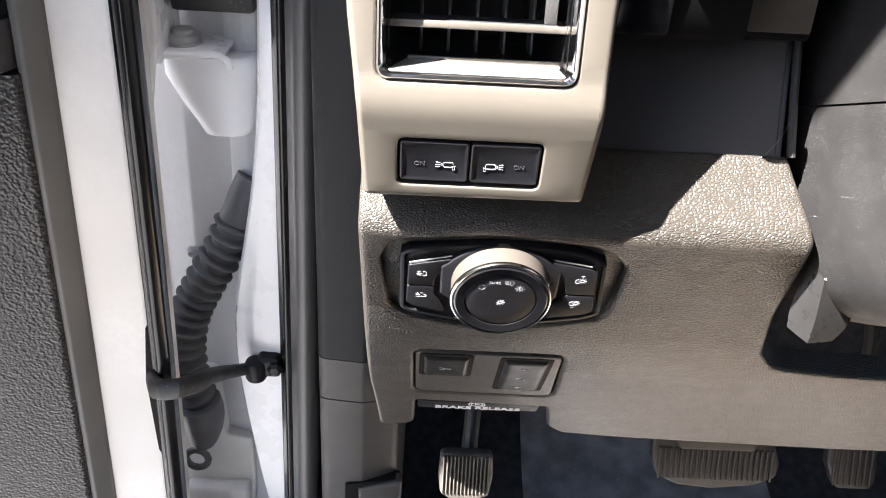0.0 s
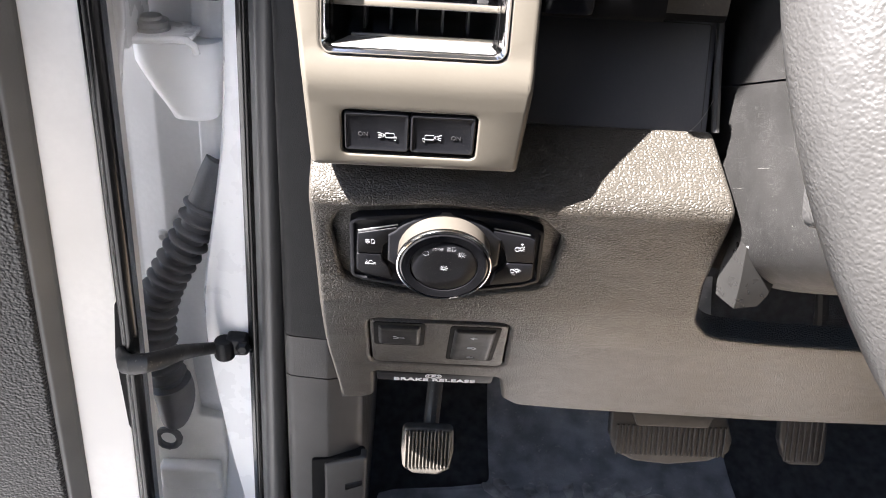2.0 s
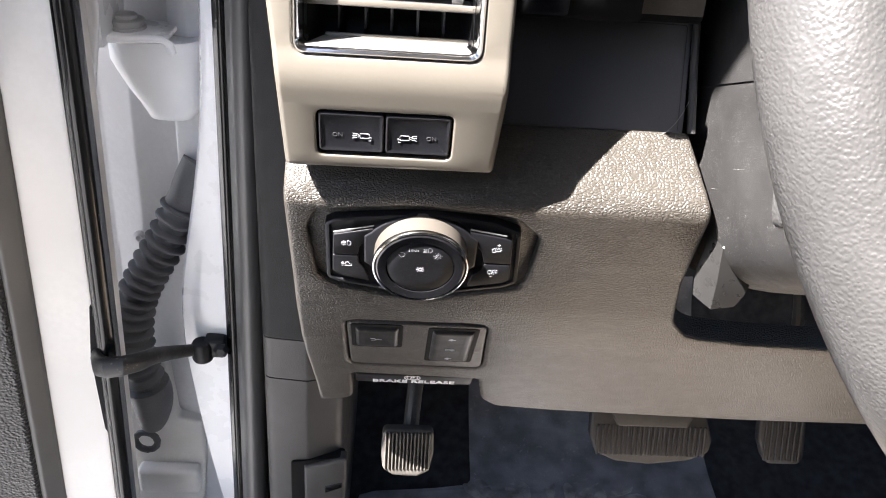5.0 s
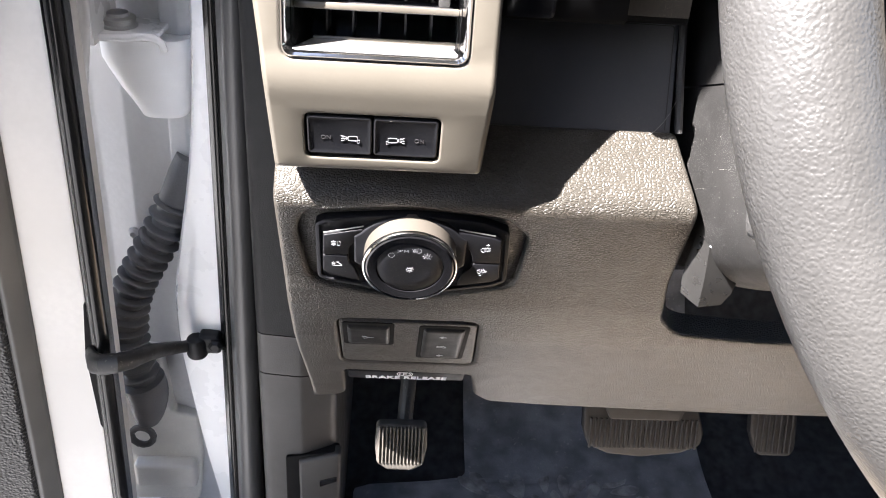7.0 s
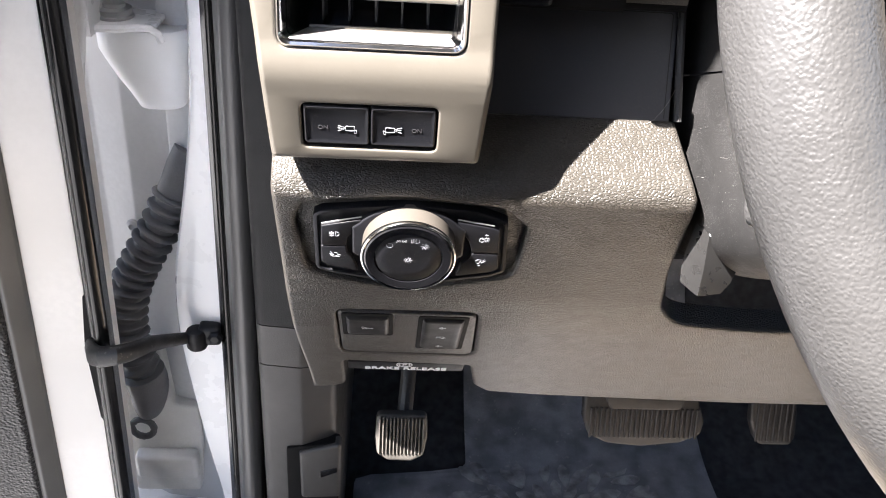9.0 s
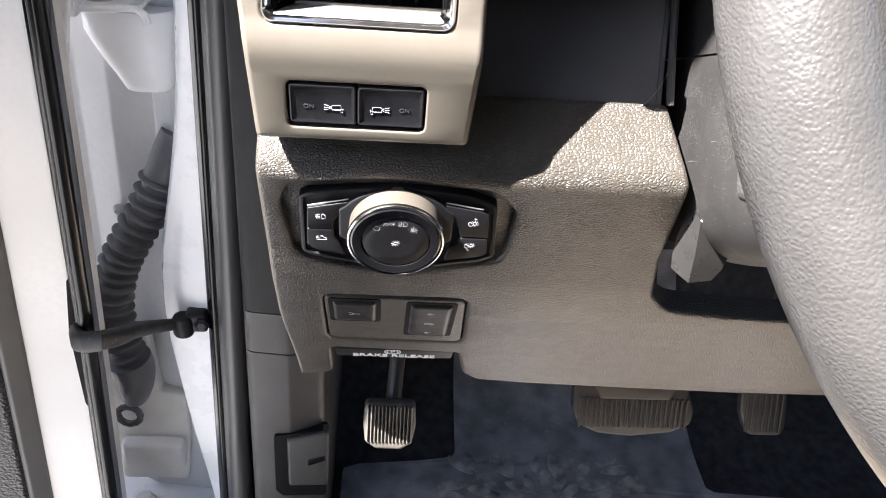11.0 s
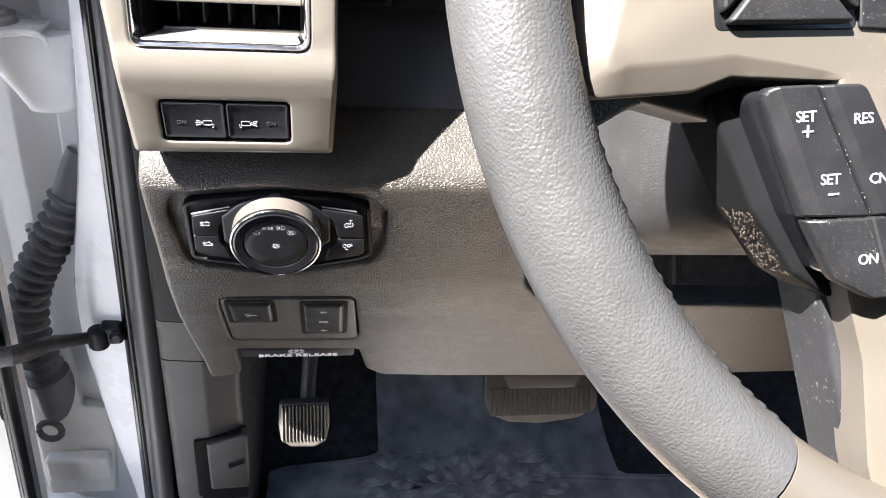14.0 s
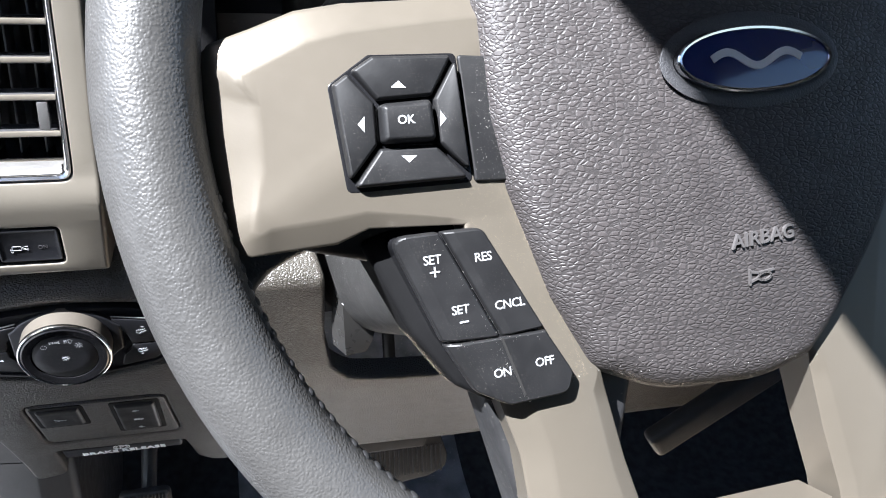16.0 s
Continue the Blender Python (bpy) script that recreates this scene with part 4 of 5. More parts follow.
def door_solid(plan, z0=-0.12, z1=0.90, steps=16):
    """A solid on a plan outline that changes with height; plan(seal, edge) gets the seal's and the trim's x."""
    rows = []
    for k in range(steps + 1):
        z = z0 + (z1 - z0) * k / steps
        q = z - 0.57
        rows.append([Vector((x, y, z)) for x, y in ccw(plan(-0.187 + 0.042 * q - 0.018 * q * q, -0.2270 + 0.0625 * q))])
    return rows_to_bm(rows)


part("door_shell", door_solid(lambda s, e: rounded([(s + 0.006, 0.500), (s + 0.006, 0.474), (s - 0.004, 0.4665), (e, 0.4615), (e - 0.02, 0.462), (-1.02, 0.320), (-1.04, 0.40), (-0.352, 0.560), (-0.30, 0.556), (s - 0.030, 0.540)], [0.004, 0.006, 0.006, 0.004, 0, 0, 0.02, 0.006, 0.01, 0.01])), DOORPAINT, door, "white painted door edge")
part("door_seal", door_solid(lambda s, e: rounded([(s + 0.003, 0.468), (s + 0.002, 0.456), (s + 0.008, 0.450), (s + 0.0145, 0.455), (s + 0.0145, 0.468), (s + 0.008, 0.474)], 0.005)), SEAL, door, "black tubular rubber seal")
part("seal_bead", door_solid(lambda s, e: rounded([(s - 0.001, 0.469), (s - 0.001, 0.459), (s + 0.0035, 0.457), (s + 0.004, 0.468)], 0.002)), SEAL, door)
part("trim_border", door_solid(lambda s, e: rounded([(e + 0.001, 0.4640), (e, 0.4570), (e - 0.0085, 0.444), (e - 0.0145, 0.446), (e - 0.014, 0.460)], 0.003)), BORDER, door, "grey smooth trim border")
part("trim_panel", door_solid(lambda s, e: rounded([(e - 0.0095, 0.452), (e - 0.0135, 0.441), (-0.97, 0.290), (-0.98, 0.315), (e - 0.012, 0.464)], 0.004), z1=0.540), DOORTRIM, door, "black pebbled trim panel")
part("trim_cap", door_solid(lambda s, e: rounded([(e - 0.014, 0.452), (e - 0.020, 0.437), (-0.97, 0.285), (-0.98, 0.315), (e - 0.02, 0.464)], 0.004), 0.542, 0.572, 2), TRIMGREY, door, "smooth grey upper trim")
part("handle_trim", door_solid(lambda s, e: rounded([(e - 0.018, 0.446), (e - 0.024, 0.428), (-0.97, 0.275), (-0.98, 0.315), (e - 0.02, 0.464)], 0.004), 0.573, 0.70, 3), RUBBER, door, "black upper door trim")
# Two blocks added to the door out of view, only to stop sun rays.
part("door_sun_block_low", leaning(rounded([(-0.345, 0.40), (-0.345, 0.295), (-0.275, 0.275), (-0.255, 0.12), (-0.74, 0.06), (-0.76, 0.330)], 0.02), 0.45, 0.60, 0.0), RUBBER, door, "unseen low block added to keep sun off the mat")
part("door_sun_block", leaning(rounded([(-0.340, 0.405), (-0.352, 0.262), (-0.74, 0.130), (-0.76, 0.330), (-0.345, 0.438)], 0.02), 0.602, 1.04, 0.0), RUBBER, door, "unseen block added to shade the kick panel")
part("door_end_flange", plate(rounded([(-0.215, 0.452), (-0.2005, 0.460), (-0.1915, 0.500), (-0.1825, 0.545), (-0.179, 0.60), (-0.174, 0.72), (-0.215, 0.72)], [0.002, 0.004, 0.03, 0.03, 0.03, 0, 0]), frame_at((0, 0.518, 0), (1, 0, 0), (0, 0, 1)), 0.006, 0.0025), WHITE, door, "white folded door end")
# No opening is cut; a black plate gives the slot its darkness.
part("strap_slot", plate(rounded([(-0.2005, 0.342), (-0.1965, 0.336), (-0.1985, 0.27), (-0.2040, 0.205), (-0.2075, 0.214), (-0.2075, 0.290)], 0.002), frame_at((0, 0.4605, 0), (1, 0, 0), (0, 0, 1)), 0.010, 0.0005), RECESS, door, "black slot for the check strap")
# door gap: hinge, check strap, harness bellows
hinge = part("hinge", leaning([(-0.2035, 0.545), (-0.1985, 0.545), (-0.1985, 0.600), (-0.2035, 0.600)], 0.515, 0.66, 0.03), WHITE, door, "white painted steel hinge")
part("bracket", plate(rounded([(-0.204, 0.560), (-0.160, 0.556), (-0.150, 0.566), (-0.150, 0.61), (-0.204, 0.61)], 0.006), pose(0, 0, 0.5205), 0.0035, 0.0010), WHITE, hinge)
part("bracket_lip", tube([(-0.2055, 0.566, 0.556), (-0.2053, 0.562, 0.538), (-0.2040, 0.560, 0.526), (-0.2000, 0.558, 0.5205), (-0.192, 0.557, 0.5180), (-0.174, 0.556, 0.5190), (-0.160, 0.556, 0.5205), (-0.1520, 0.558, 0.5195), (-0.1475, 0.560, 0.5150), (-0.1465, 0.562, 0.5080)], 0.0030, 10), WHITE, hinge, "rounded white bracket edge")
part("bolt", spin([(0.0140, 0), (0.0140, 0.002), (0.0125, 0.0028), (0.0125, 0.0050), (0.0132, 0.0053), (0.0132, 0.0070), (0.0120, 0.0076), (0.0085, 0.0080), (0.0082, 0.0105), (0.007, 0.0112), (0.0001, 0.0112)], pose(-0.184, 0.580, 0.5205), 24), STEEL, hinge, "steel pivot bolt")
part("side_bolt", spin([(0.0095, 0), (0.0095, 0.006), (0.0115, 0.0062), (0.0115, 0.013), (0.009, 0.015), (0.0001, 0.015)], pose(-0.2055, 0.575, 0.558, 0, 90, 0), 6), STEEL, hinge, "hexagonal bolt head")


def cover_row(cx, rx, ry, z):
    """One level of the hinge cover: a box section with soft corners."""
    return [Vector((cx + rx * math.copysign(abs(math.cos(a)) ** 0.7, math.cos(a)), 0.592 + ry * math.copysign(abs(math.sin(a)) ** 0.7, math.sin(a)), z)) for a in [2 * math.pi * j / 36 for j in range(36)]]


part("plastic_cover", rows_to_bm([cover_row(*r) for r in ((-0.159, 0.014, 0.012, 0.4455), (-0.159, 0.0185, 0.017, 0.4470), (-0.159, 0.0205, 0.019, 0.4520), (-0.160, 0.0235, 0.021, 0.4600), (-0.163, 0.0285, 0.022, 0.4720), (-0.1655, 0.0335, 0.023, 0.4860), (-0.1665, 0.0365, 0.024, 0.4950), (-0.1665, 0.0365, 0.024, 0.5080), (-0.1665, 0.0345, 0.022, 0.5120))]), COVER, hinge, "translucent white plastic cover", angle=60)
part("upper_block", span((-0.19, 0.575, 0.545), (-0.128, 0.61, 0.63), 0.004), RUBBER, hinge, "black rubber block")

check = thing("door_check_strap", (-0.17, 0.51, 0.26), "black rubber-covered door check strap", "door check")
part("strap", tube([(-0.2025, 0.474, 0.292), (-0.2000, 0.458, 0.2925), (-0.1945, 0.4465, 0.294), (-0.187, 0.4415, 0.297), (-0.177, 0.4425, 0.298), (-0.168, 0.454, 0.293), (-0.163, 0.480, 0.279), (-0.158, 0.505, 0.262), (-0.149, 0.524, 0.2495), (-0.140, 0.532, 0.246)], [0.0056, 0.0060, 0.0062, 0.0060, 0.0058, 0.0056, 0.0050, 0.0044, 0.0040, 0.0040], 16, 1.45), RUBBER, check)
part("pivot_block", spin([(0.0085, -0.010), (0.0095, -0.008), (0.0095, 0.006), (0.008, 0.009), (0.005, 0.010), (0.0001, 0.010)], pose(-0.1395, 0.530, 0.246), 20), BLACK, check)
part("bracket", span((-0.138, 0.527, 0.238), (-0.118, 0.545, 0.258), 0.004, 3), BLACK, check)
part("bracket_bolt", spin([(0.007, 0), (0.007, 0.004), (0.004, 0.006), (0.0001, 0.006)], pose(-0.122, 0.529, 0.249, 90), 6), BLACK, check)


def bellows():
    path = [(-0.143, 0.592, 0.404), (-0.150, 0.589, 0.388), (-0.157, 0.586, 0.368), (-0.173, 0.580, 0.334), (-0.191, 0.575, 0.303), (-0.205, 0.570, 0.274), (-0.2125, 0.565, 0.237), (-0.209, 0.560, 0.198), (-0.202, 0.560, 0.160), (-0.207, 0.560, 0.122)]
    pts, rad = [], []
    for i in range(421):
        t = i / 420 * (len(path) - 1)
        k = min(int(t), len(path) - 2)
        p0, p1, p2, p3 = (Vector(path[min(max(j, 0), len(path) - 1)]) for j in (k - 1, k, k + 1, k + 2))
        u = t - k
        pts.append(0.5 * (2 * p1 + (p2 - p0) * u + (2 * p0 - 5 * p1 + 4 * p2 - p3) * u * u + (3 * p1 - p0 - 3 * p2 + p3) * u ** 3))
        f = i / 420
        ribbed = 0.24 < f < 0.84
        wave = max(0.0, math.sin((f - 0.24) / 0.60 * math.pi * 34)) ** 0.6
        rad.append((0.0132 + 0.0062 * wave) if ribbed else (0.0135 + 0.010 * f if f < 0.5 else 0.0205 - 0.010 * ((f - 0.84) / 0.16) ** 2))
    return tube(pts, rad, 20)


boot = thing("harness_boot", (-0.18, 0.55, 0.14), "dusty black corrugated rubber harness boot", "cable boot")
part("bellows", bellows(), BOOT, boot, angle=70)
part("end_ring", tube([(-0.212 + 0.011 * math.cos(k * 0.5236), 0.552, 0.108 + 0.012 * math.sin(k * 0.5236)) for k in range(13)], 0.0035, 8), BOOT, boot)
low_hinge = thing("lower_door_hinge", (-0.20, 0.60, -0.05), "white painted lower hinge plate on the pillar", "hinge")
part("leaf", plate(rounded([(-0.238, 0.185), (-0.196, 0.188), (-0.192, 0.105), (-0.166, 0.100), (-0.168, 0.035), (-0.176, -0.030), (-0.248, -0.030), (-0.246, 0.06)], 0.006), frame_at((0, 0.590, 0), (1, 0, 0), (0, 0, 1)), 0.02, 0.003), HINGE, low_hinge)
part("step", span((-0.238, 0.574, 0.006), (-0.172, 0.592, 0.040), 0.005, 3), HINGE, low_hinge, "raised block on the hinge plate")
part("hinge_bolt", spin([(0.013, 0), (0.013, 0.003), (0.010, 0.004), (0.010, 0.010), (0.008, 0.012), (0.0001, 0.012)], pose(-0.2234, 0.575, -0.0550), 24), HINGE, low_hinge, "painted round bolt head")
clip = thing("trim_clip", (-0.2075, 0.602, 0.317), "small white plastic push clip", "clip")
part("clip_head", spin([(0.006, 0), (0.006, 0.003), (0.003, 0.005), (0.0001, 0.004)], pose(-0.2075, 0.606, 0.317, 90, 0, 0), 16), GAP_WHITE_SHADED, clip)

# ---- steering column ----
column = thing("steering_column", (0.298, 0.33, 0.46), "dusty grey plastic steering column shroud", "steering column")
AX = Vector((0, 0.928, -0.371))


SHROUD = ((0.10, 0.070, 0.062, 0.090), (0.105, 0.078, 0.070, 0.100), (0.16, 0.098, 0.082, 0.120), (0.24, 0.110, 0.088, 0.136), (0.31, 0.112, 0.088, 0.140))


def shroud_point(d, w, hu, hd, angle):
    ca, sa = math.cos(radians(angle)), math.sin(radians(angle))
    x = w * math.copysign(abs(ca) ** 0.36, ca)
    z = (hu if sa > 0 else hd) * math.copysign(abs(sa) ** 0.36, sa)
    return Vector(WC) + AX * d + Vector((x, 0, 0)) + Vector((0, 0.25, 0.97)) * z


def shroud(lo, hi):
    """The column cover between two angles of its rounded section, widening towards the dash."""
    bm = rows_to_bm([[shroud_point(*row, lo + (hi - lo) * j / 32) for j in range(33)] for row in SHROUD], False)
    bmesh.ops.solidify(bm, geom=list(bm.faces), thickness=-0.004)
    return bm


def shroud_at(f, angle):
    """A matrix on the cover between its third and fifth ring, z outwards."""
    a, b = (SHROUD[2], SHROUD[3]) if f < 0.5 else (SHROUD[3], SHROUD[4])
    t = f * 2 if f < 0.5 else f * 2 - 1
    row = [p + (q - p) * t for p, q in zip(a, b)]
    p, q = shroud_point(*row, angle), shroud_point(*row, angle + 0.5)
    along_axis = (shroud_point(*b, angle) - shroud_point(*a, angle)).normalized()
    n = (q - p).normalized().cross(along_axis)
    if n.dot(p - Vector(WC) - AX * row[0]) < 0:
        n = -n
    return Matrix.Translation(p + n * 0.0003) @ Vector((0, 0, 1)).rotation_difference(n).to_matrix().to_4x4()


part("lower_shroud", shroud(180.52, 359.48), COLUMN, column, angle=60)
part("upper_shroud", shroud(-0.46, 180.46), COLUMN, column, angle=60)
part("column_core", tube([Vector(WC) + AX * 0.03, Vector(WC) + AX * 0.45], 0.045, 24), RUBBER, column)
part("lever_bar", box((0.115, 0.024, 0.016), frame_at((0.492, 0.312, 0.3835), (0.060, 0.0, 0.043), (-0.043, 0.0, 0.060)), 0.005, 3), TRIMGREY, column, "grey plastic tilt lever")
film_tag = thing("plastic_film_tag", (0.206, 0.31, 0.466), "loose grey plastic protective film flap", "film")
flap = rows_to_bm([[Vector(p) for p in r] for r in (
    [(0.1960, 0.3185, 0.5085), (0.1985, 0.3125, 0.5078), (0.2003, 0.3085, 0.5067), (0.2055, 0.3087, 0.5025), (0.2110, 0.3092, 0.4971)],
    [(0.1955, 0.3215, 0.4886), (0.1990, 0.3135, 0.4870), (0.2018, 0.3071, 0.4854), (0.2110, 0.3080, 0.4870), (0.2219, 0.3099, 0.4869)],
    [(0.1958, 0.3220, 0.4770), (0.1995, 0.3140, 0.4770), (0.2022, 0.3072, 0.4770), (0.2105, 0.3080, 0.4772), (0.2200, 0.3099, 0.4759)],
    [(0.1968, 0.3210, 0.4682), (0.2005, 0.3145, 0.4672), (0.2036, 0.3090, 0.4668), (0.2095, 0.3090, 0.4680), (0.2162, 0.3099, 0.4684)])], False)
bmesh.ops.solidify(flap, geom=list(flap.faces), thickness=0.0006)
part("flap", flap, FILM, film_tag, angle=14)
# White tube paints the bright lit rim of the flap.
part("flap_edge", tube([(0.2003, 0.3081, 0.5071), (0.2055, 0.3083, 0.5029), (0.2110, 0.3088, 0.4975), (0.2219, 0.3095, 0.4873)], 0.0006, 6), INK, film_tag, "flap edge painted white as if lit")
# ---- steering wheel ----
wheel = thing("steering_wheel", WC, "leather steering wheel with champagne spokes and buttons", "steering wheel")


def rim(a0, a1, n, rr=0.0155, ra=0.0168, radius=0.1910):
    rows = []
    for i in range(n + 1):
        a = radians(a0 + (a1 - a0) * i / n)
        row = []
        for j in range(28):
            t = 2 * math.pi * j / 28
            r = radius + rr * math.cos(t)
            row.append(RG @ Vector((r * math.cos(a), r * math.sin(a), ra * math.sin(t))))
        rows.append(row)
    return rows_to_bm(rows)


part("rim_grip", rim(-54, 234, 150), LEATHER, wheel, "black grained leather grip")
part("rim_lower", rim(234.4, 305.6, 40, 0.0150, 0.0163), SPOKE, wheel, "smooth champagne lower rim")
for i in range(24):
    a = radians(192 + i * 1.75)
    m = RG @ pose(0.1764 * math.cos(a), 0.1764 * math.sin(a), 0.0015, 0, 0, math.degrees(a) + 90 + 14)
    st = bmesh.new()
    bmesh.ops.create_icosphere(st, subdivisions=2, radius=1.0, matrix=m @ Matrix.Diagonal((0.0024, 0.0013, 0.0036, 1)))
    part("stitch", st, THREAD, wheel)


def faceted(points, M, thick, lift=0.001, depth=0.0046, widest=0.0155):
    """A trim plate whose border slopes; points are (x, y, width of the slope there), and the fall grows with the width."""
    pts = []
    for (x0, y0, w0), (x1, y1, w1) in zip(points, points[1:] + points[:1]):
        k = max(1, int(math.hypot(x1 - x0, y1 - y0) / 0.006))
        pts += [(x0 + (x1 - x0) * i / k, y0 + (y1 - y0) * i / k, w0 + (w1 - w0) * i / k) for i in range(k)]
    if turn_of([p[:2] for p in pts]) < 0:
        pts = pts[::-1]
    n = len(pts)
    rows = [[M @ Vector((x, y, lift - thick)) for x, y, w in pts]]
    inward = []
    for i in range(n):
        d = Vector(pts[(i + 2) % n][:2]) - Vector(pts[i - 2][:2])
        inward.append(Vector((-d.y, d.x)).normalized())
    for f, g in ((0.0, 1.12), (0.05, 0.98), (0.12, 0.90), (0.78, 0.16), (0.90, 0.05), (1.0, 0.0)):
        rows.append([M @ Vector((x + q.x * w * f, y + q.y * w * f, lift - depth * w / widest * g)) for (x, y, w), q in zip(pts, inward)])
    return rows_to_bm(rows)


spoke_points = [(-0.1732, 0.004, 0.0205), (-0.1710, 0.0105, 0.0165), (-0.1665, 0.0160, 0.0135), (-0.155, 0.0205, 0.012), (-0.142, 0.0262, 0.011), (-0.128, 0.0290, 0.010), (-0.100, 0.0315, 0.008), (-0.066, 0.034, 0.006),
                (-0.060, -0.021, 0.001), (-0.046, -0.066, 0.001), (-0.0425, -0.0900, 0.002), (-0.0405, -0.0945, 0.006), (-0.032, -0.1222, 0.007), (-0.0217, -0.1497, 0.007), (-0.018, -0.166, 0.006),
                (-0.0590, -0.166, 0.010), (-0.0648, -0.1487, 0.0105), (-0.0705, -0.1172, 0.0105), (-0.0779, -0.0977, 0.010), (-0.082, -0.088, 0.002), (-0.087, -0.072, 0.001), (-0.0905, -0.055, 0.001), (-0.0905, -0.0385, 0.002),
                (-0.1209, -0.0391, 0.006), (-0.1306, -0.0437, 0.009), (-0.1507, -0.0460, 0.0085), (-0.1564, -0.0466, 0.0075), (-0.1625, -0.0445, 0.0095), (-0.1670, -0.0381, 0.0150), (-0.1700, -0.0266, 0.0195), (-0.1725, -0.0089, 0.0205)]
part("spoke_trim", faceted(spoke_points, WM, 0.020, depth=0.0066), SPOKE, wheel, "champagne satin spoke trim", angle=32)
part("spoke_core", plate(rounded([(-0.150, 0.01), (-0.03, 0.03), (0.03, 0.03), (0.03, -0.07), (-0.02, -0.085), (-0.026, -0.12), (-0.016, -0.168), (-0.058, -0.168), (-0.0745, -0.115), (-0.084, -0.085), (-0.112, -0.052), (-0.160, -0.042)], 0.004), WM, 0.022, 0.003, lift=-0.014), RUBBER, wheel)
far_points = [(0.0420, -0.0880, 0.002), (0.0442, -0.0952, 0.006), (0.0513, -0.1195, 0.007), (0.0599, -0.1447, 0.007), (0.064, -0.166, 0.006), (0.112, -0.166, 0.010), (0.105, -0.135, 0.0105), (0.100, -0.100, 0.0105), (0.106, -0.070, 0.010), (0.120, -0.050, 0.010),
              (0.168, -0.040, 0.012), (0.170, 0.004, 0.0155), (0.150, 0.026, 0.012), (0.070, 0.034, 0.006), (0.066, -0.030, 0.001), (0.050, -0.070, 0.001)]
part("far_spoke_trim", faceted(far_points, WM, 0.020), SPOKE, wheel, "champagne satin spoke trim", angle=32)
bar_points = [(-0.0225, -0.1500, 0.005), (0.006, -0.1515, 0.005), (0.058, -0.1480, 0.005), (0.066, -0.172, 0.002), (0.0, -0.180, 0.002), (-0.022, -0.172, 0.002)]
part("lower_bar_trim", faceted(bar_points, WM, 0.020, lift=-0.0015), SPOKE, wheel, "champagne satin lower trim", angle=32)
part("rim_web", plate(rounded([(-0.178, -0.030), (-0.150, -0.040), (-0.132, -0.0440), (-0.1436, -0.0490), (-0.1507, -0.0535), (-0.1545, -0.0580), (-0.1560, -0.0640), (-0.176, -0.075)], [0.004, 0.004, 0.002, 0.01, 0.006, 0.006, 0.004, 0.004]), WM, 0.012, 0.003, lift=-0.0155), LEATHER, wheel, "black grained leather grip")
# four-way pad
OC = [(-0.1186, -0.0015), (-0.1021, 0.0003), (-0.1005, -0.0127), (-0.1179, -0.0137)]
part("pad_base", plate(rounded([(-0.1335, 0.0040), (-0.1210, 0.0135), (-0.0930, 0.0150), (-0.0875, -0.0255), (-0.1280, -0.0285)], 0.0025), WM, 0.006, 0.0008, lift=0.0012), GLOSS, wheel)
for pts, ax, ay, at in (([(-0.1270, 0.0082), (-0.1203, 0.0128), (-0.0945, 0.0141), (-0.1015, 0.0010), (-0.1188, -0.0008)], -0.1124, 0.0043, 90),
                        ([(-0.0940, 0.0135), (-0.0892, -0.0222), (-0.0998, -0.0133), (-0.1014, 0.0004)], -0.0985, -0.0057, 0),
                        ([(-0.0890, -0.0240), (-0.1270, -0.0270), (-0.1182, -0.0145), (-0.1002, -0.0136)], -0.1094, -0.0179, -90),
                        ([(-0.1275, -0.0255), (-0.1324, 0.0040), (-0.1275, 0.0078), (-0.1192, -0.0012), (-0.1185, -0.0138)], -0.1239, -0.0077, 180)):
    b = part("button", plate(rounded(inset(ccw(pts), 0.0003), 0.0012), WM, 0.006, rings=[(0, 0.0018), (0.0003, 0.0008), (0.0007, 0.0002), (0.0011, 0.0)], lift=0.0046), KEYCAP, wheel)
    ca, sa = math.cos(radians(at)), math.sin(radians(at))
    tri = [WM @ Vector((ax + p * ca - q * sa, ay + p * sa + q * ca, 0.0048)) for p, q in ((0.0011, 0), (-0.0010, 0.0024), (-0.0010, -0.0024))]
    tb = bmesh.new()
    tb.faces.new([tb.verts.new(p) for p in tri])
    bmesh.ops.solidify(tb, geom=list(tb.faces), thickness=0.0003)
    part("arrow", tb, KEYINK, b, "white printed arrow", smooth=False)
ok = part("ok_button", plate(rounded(inset(ccw(OC), 0.0002), 0.002), WM, 0.008, rings=[(0, 0.0026), (0.0004, 0.0014), (0.0012, 0.0003), (0.0019, 0.0)], lift=0.0074), KEYCAP, wheel)
part("lettering", lettering("OK", 0.0036, spot(WM, -0.1108, -0.0064, 0.0074, 3), 0.00015, 1.0, 0.00006), KEYINK, ok, "white printed letters", smooth=False)
part("pad_filler", plate(rounded([(-0.0930, 0.0140), (-0.070, 0.0140), (-0.062, -0.0245), (-0.0875, -0.0250)], 0.0012), WM, 0.006, 0.0008, lift=0.0022), KEYCAP, wheel)
# cruise buttons
# Blackened to stand for the shadow beside the cruise keys.
part("cruise_base", plate(rounded([(-0.1225, -0.0440), (-0.1120, -0.0405), (-0.0865, -0.0385), (-0.0630, -0.0730), (-0.0545, -0.0880), (-0.0565, -0.0955), (-0.0780, -0.1000), (-0.0905, -0.0935), (-0.1050, -0.0755)], 0.003), WM, 0.022, 0.002, lift=-0.0110), RECESS, wheel)
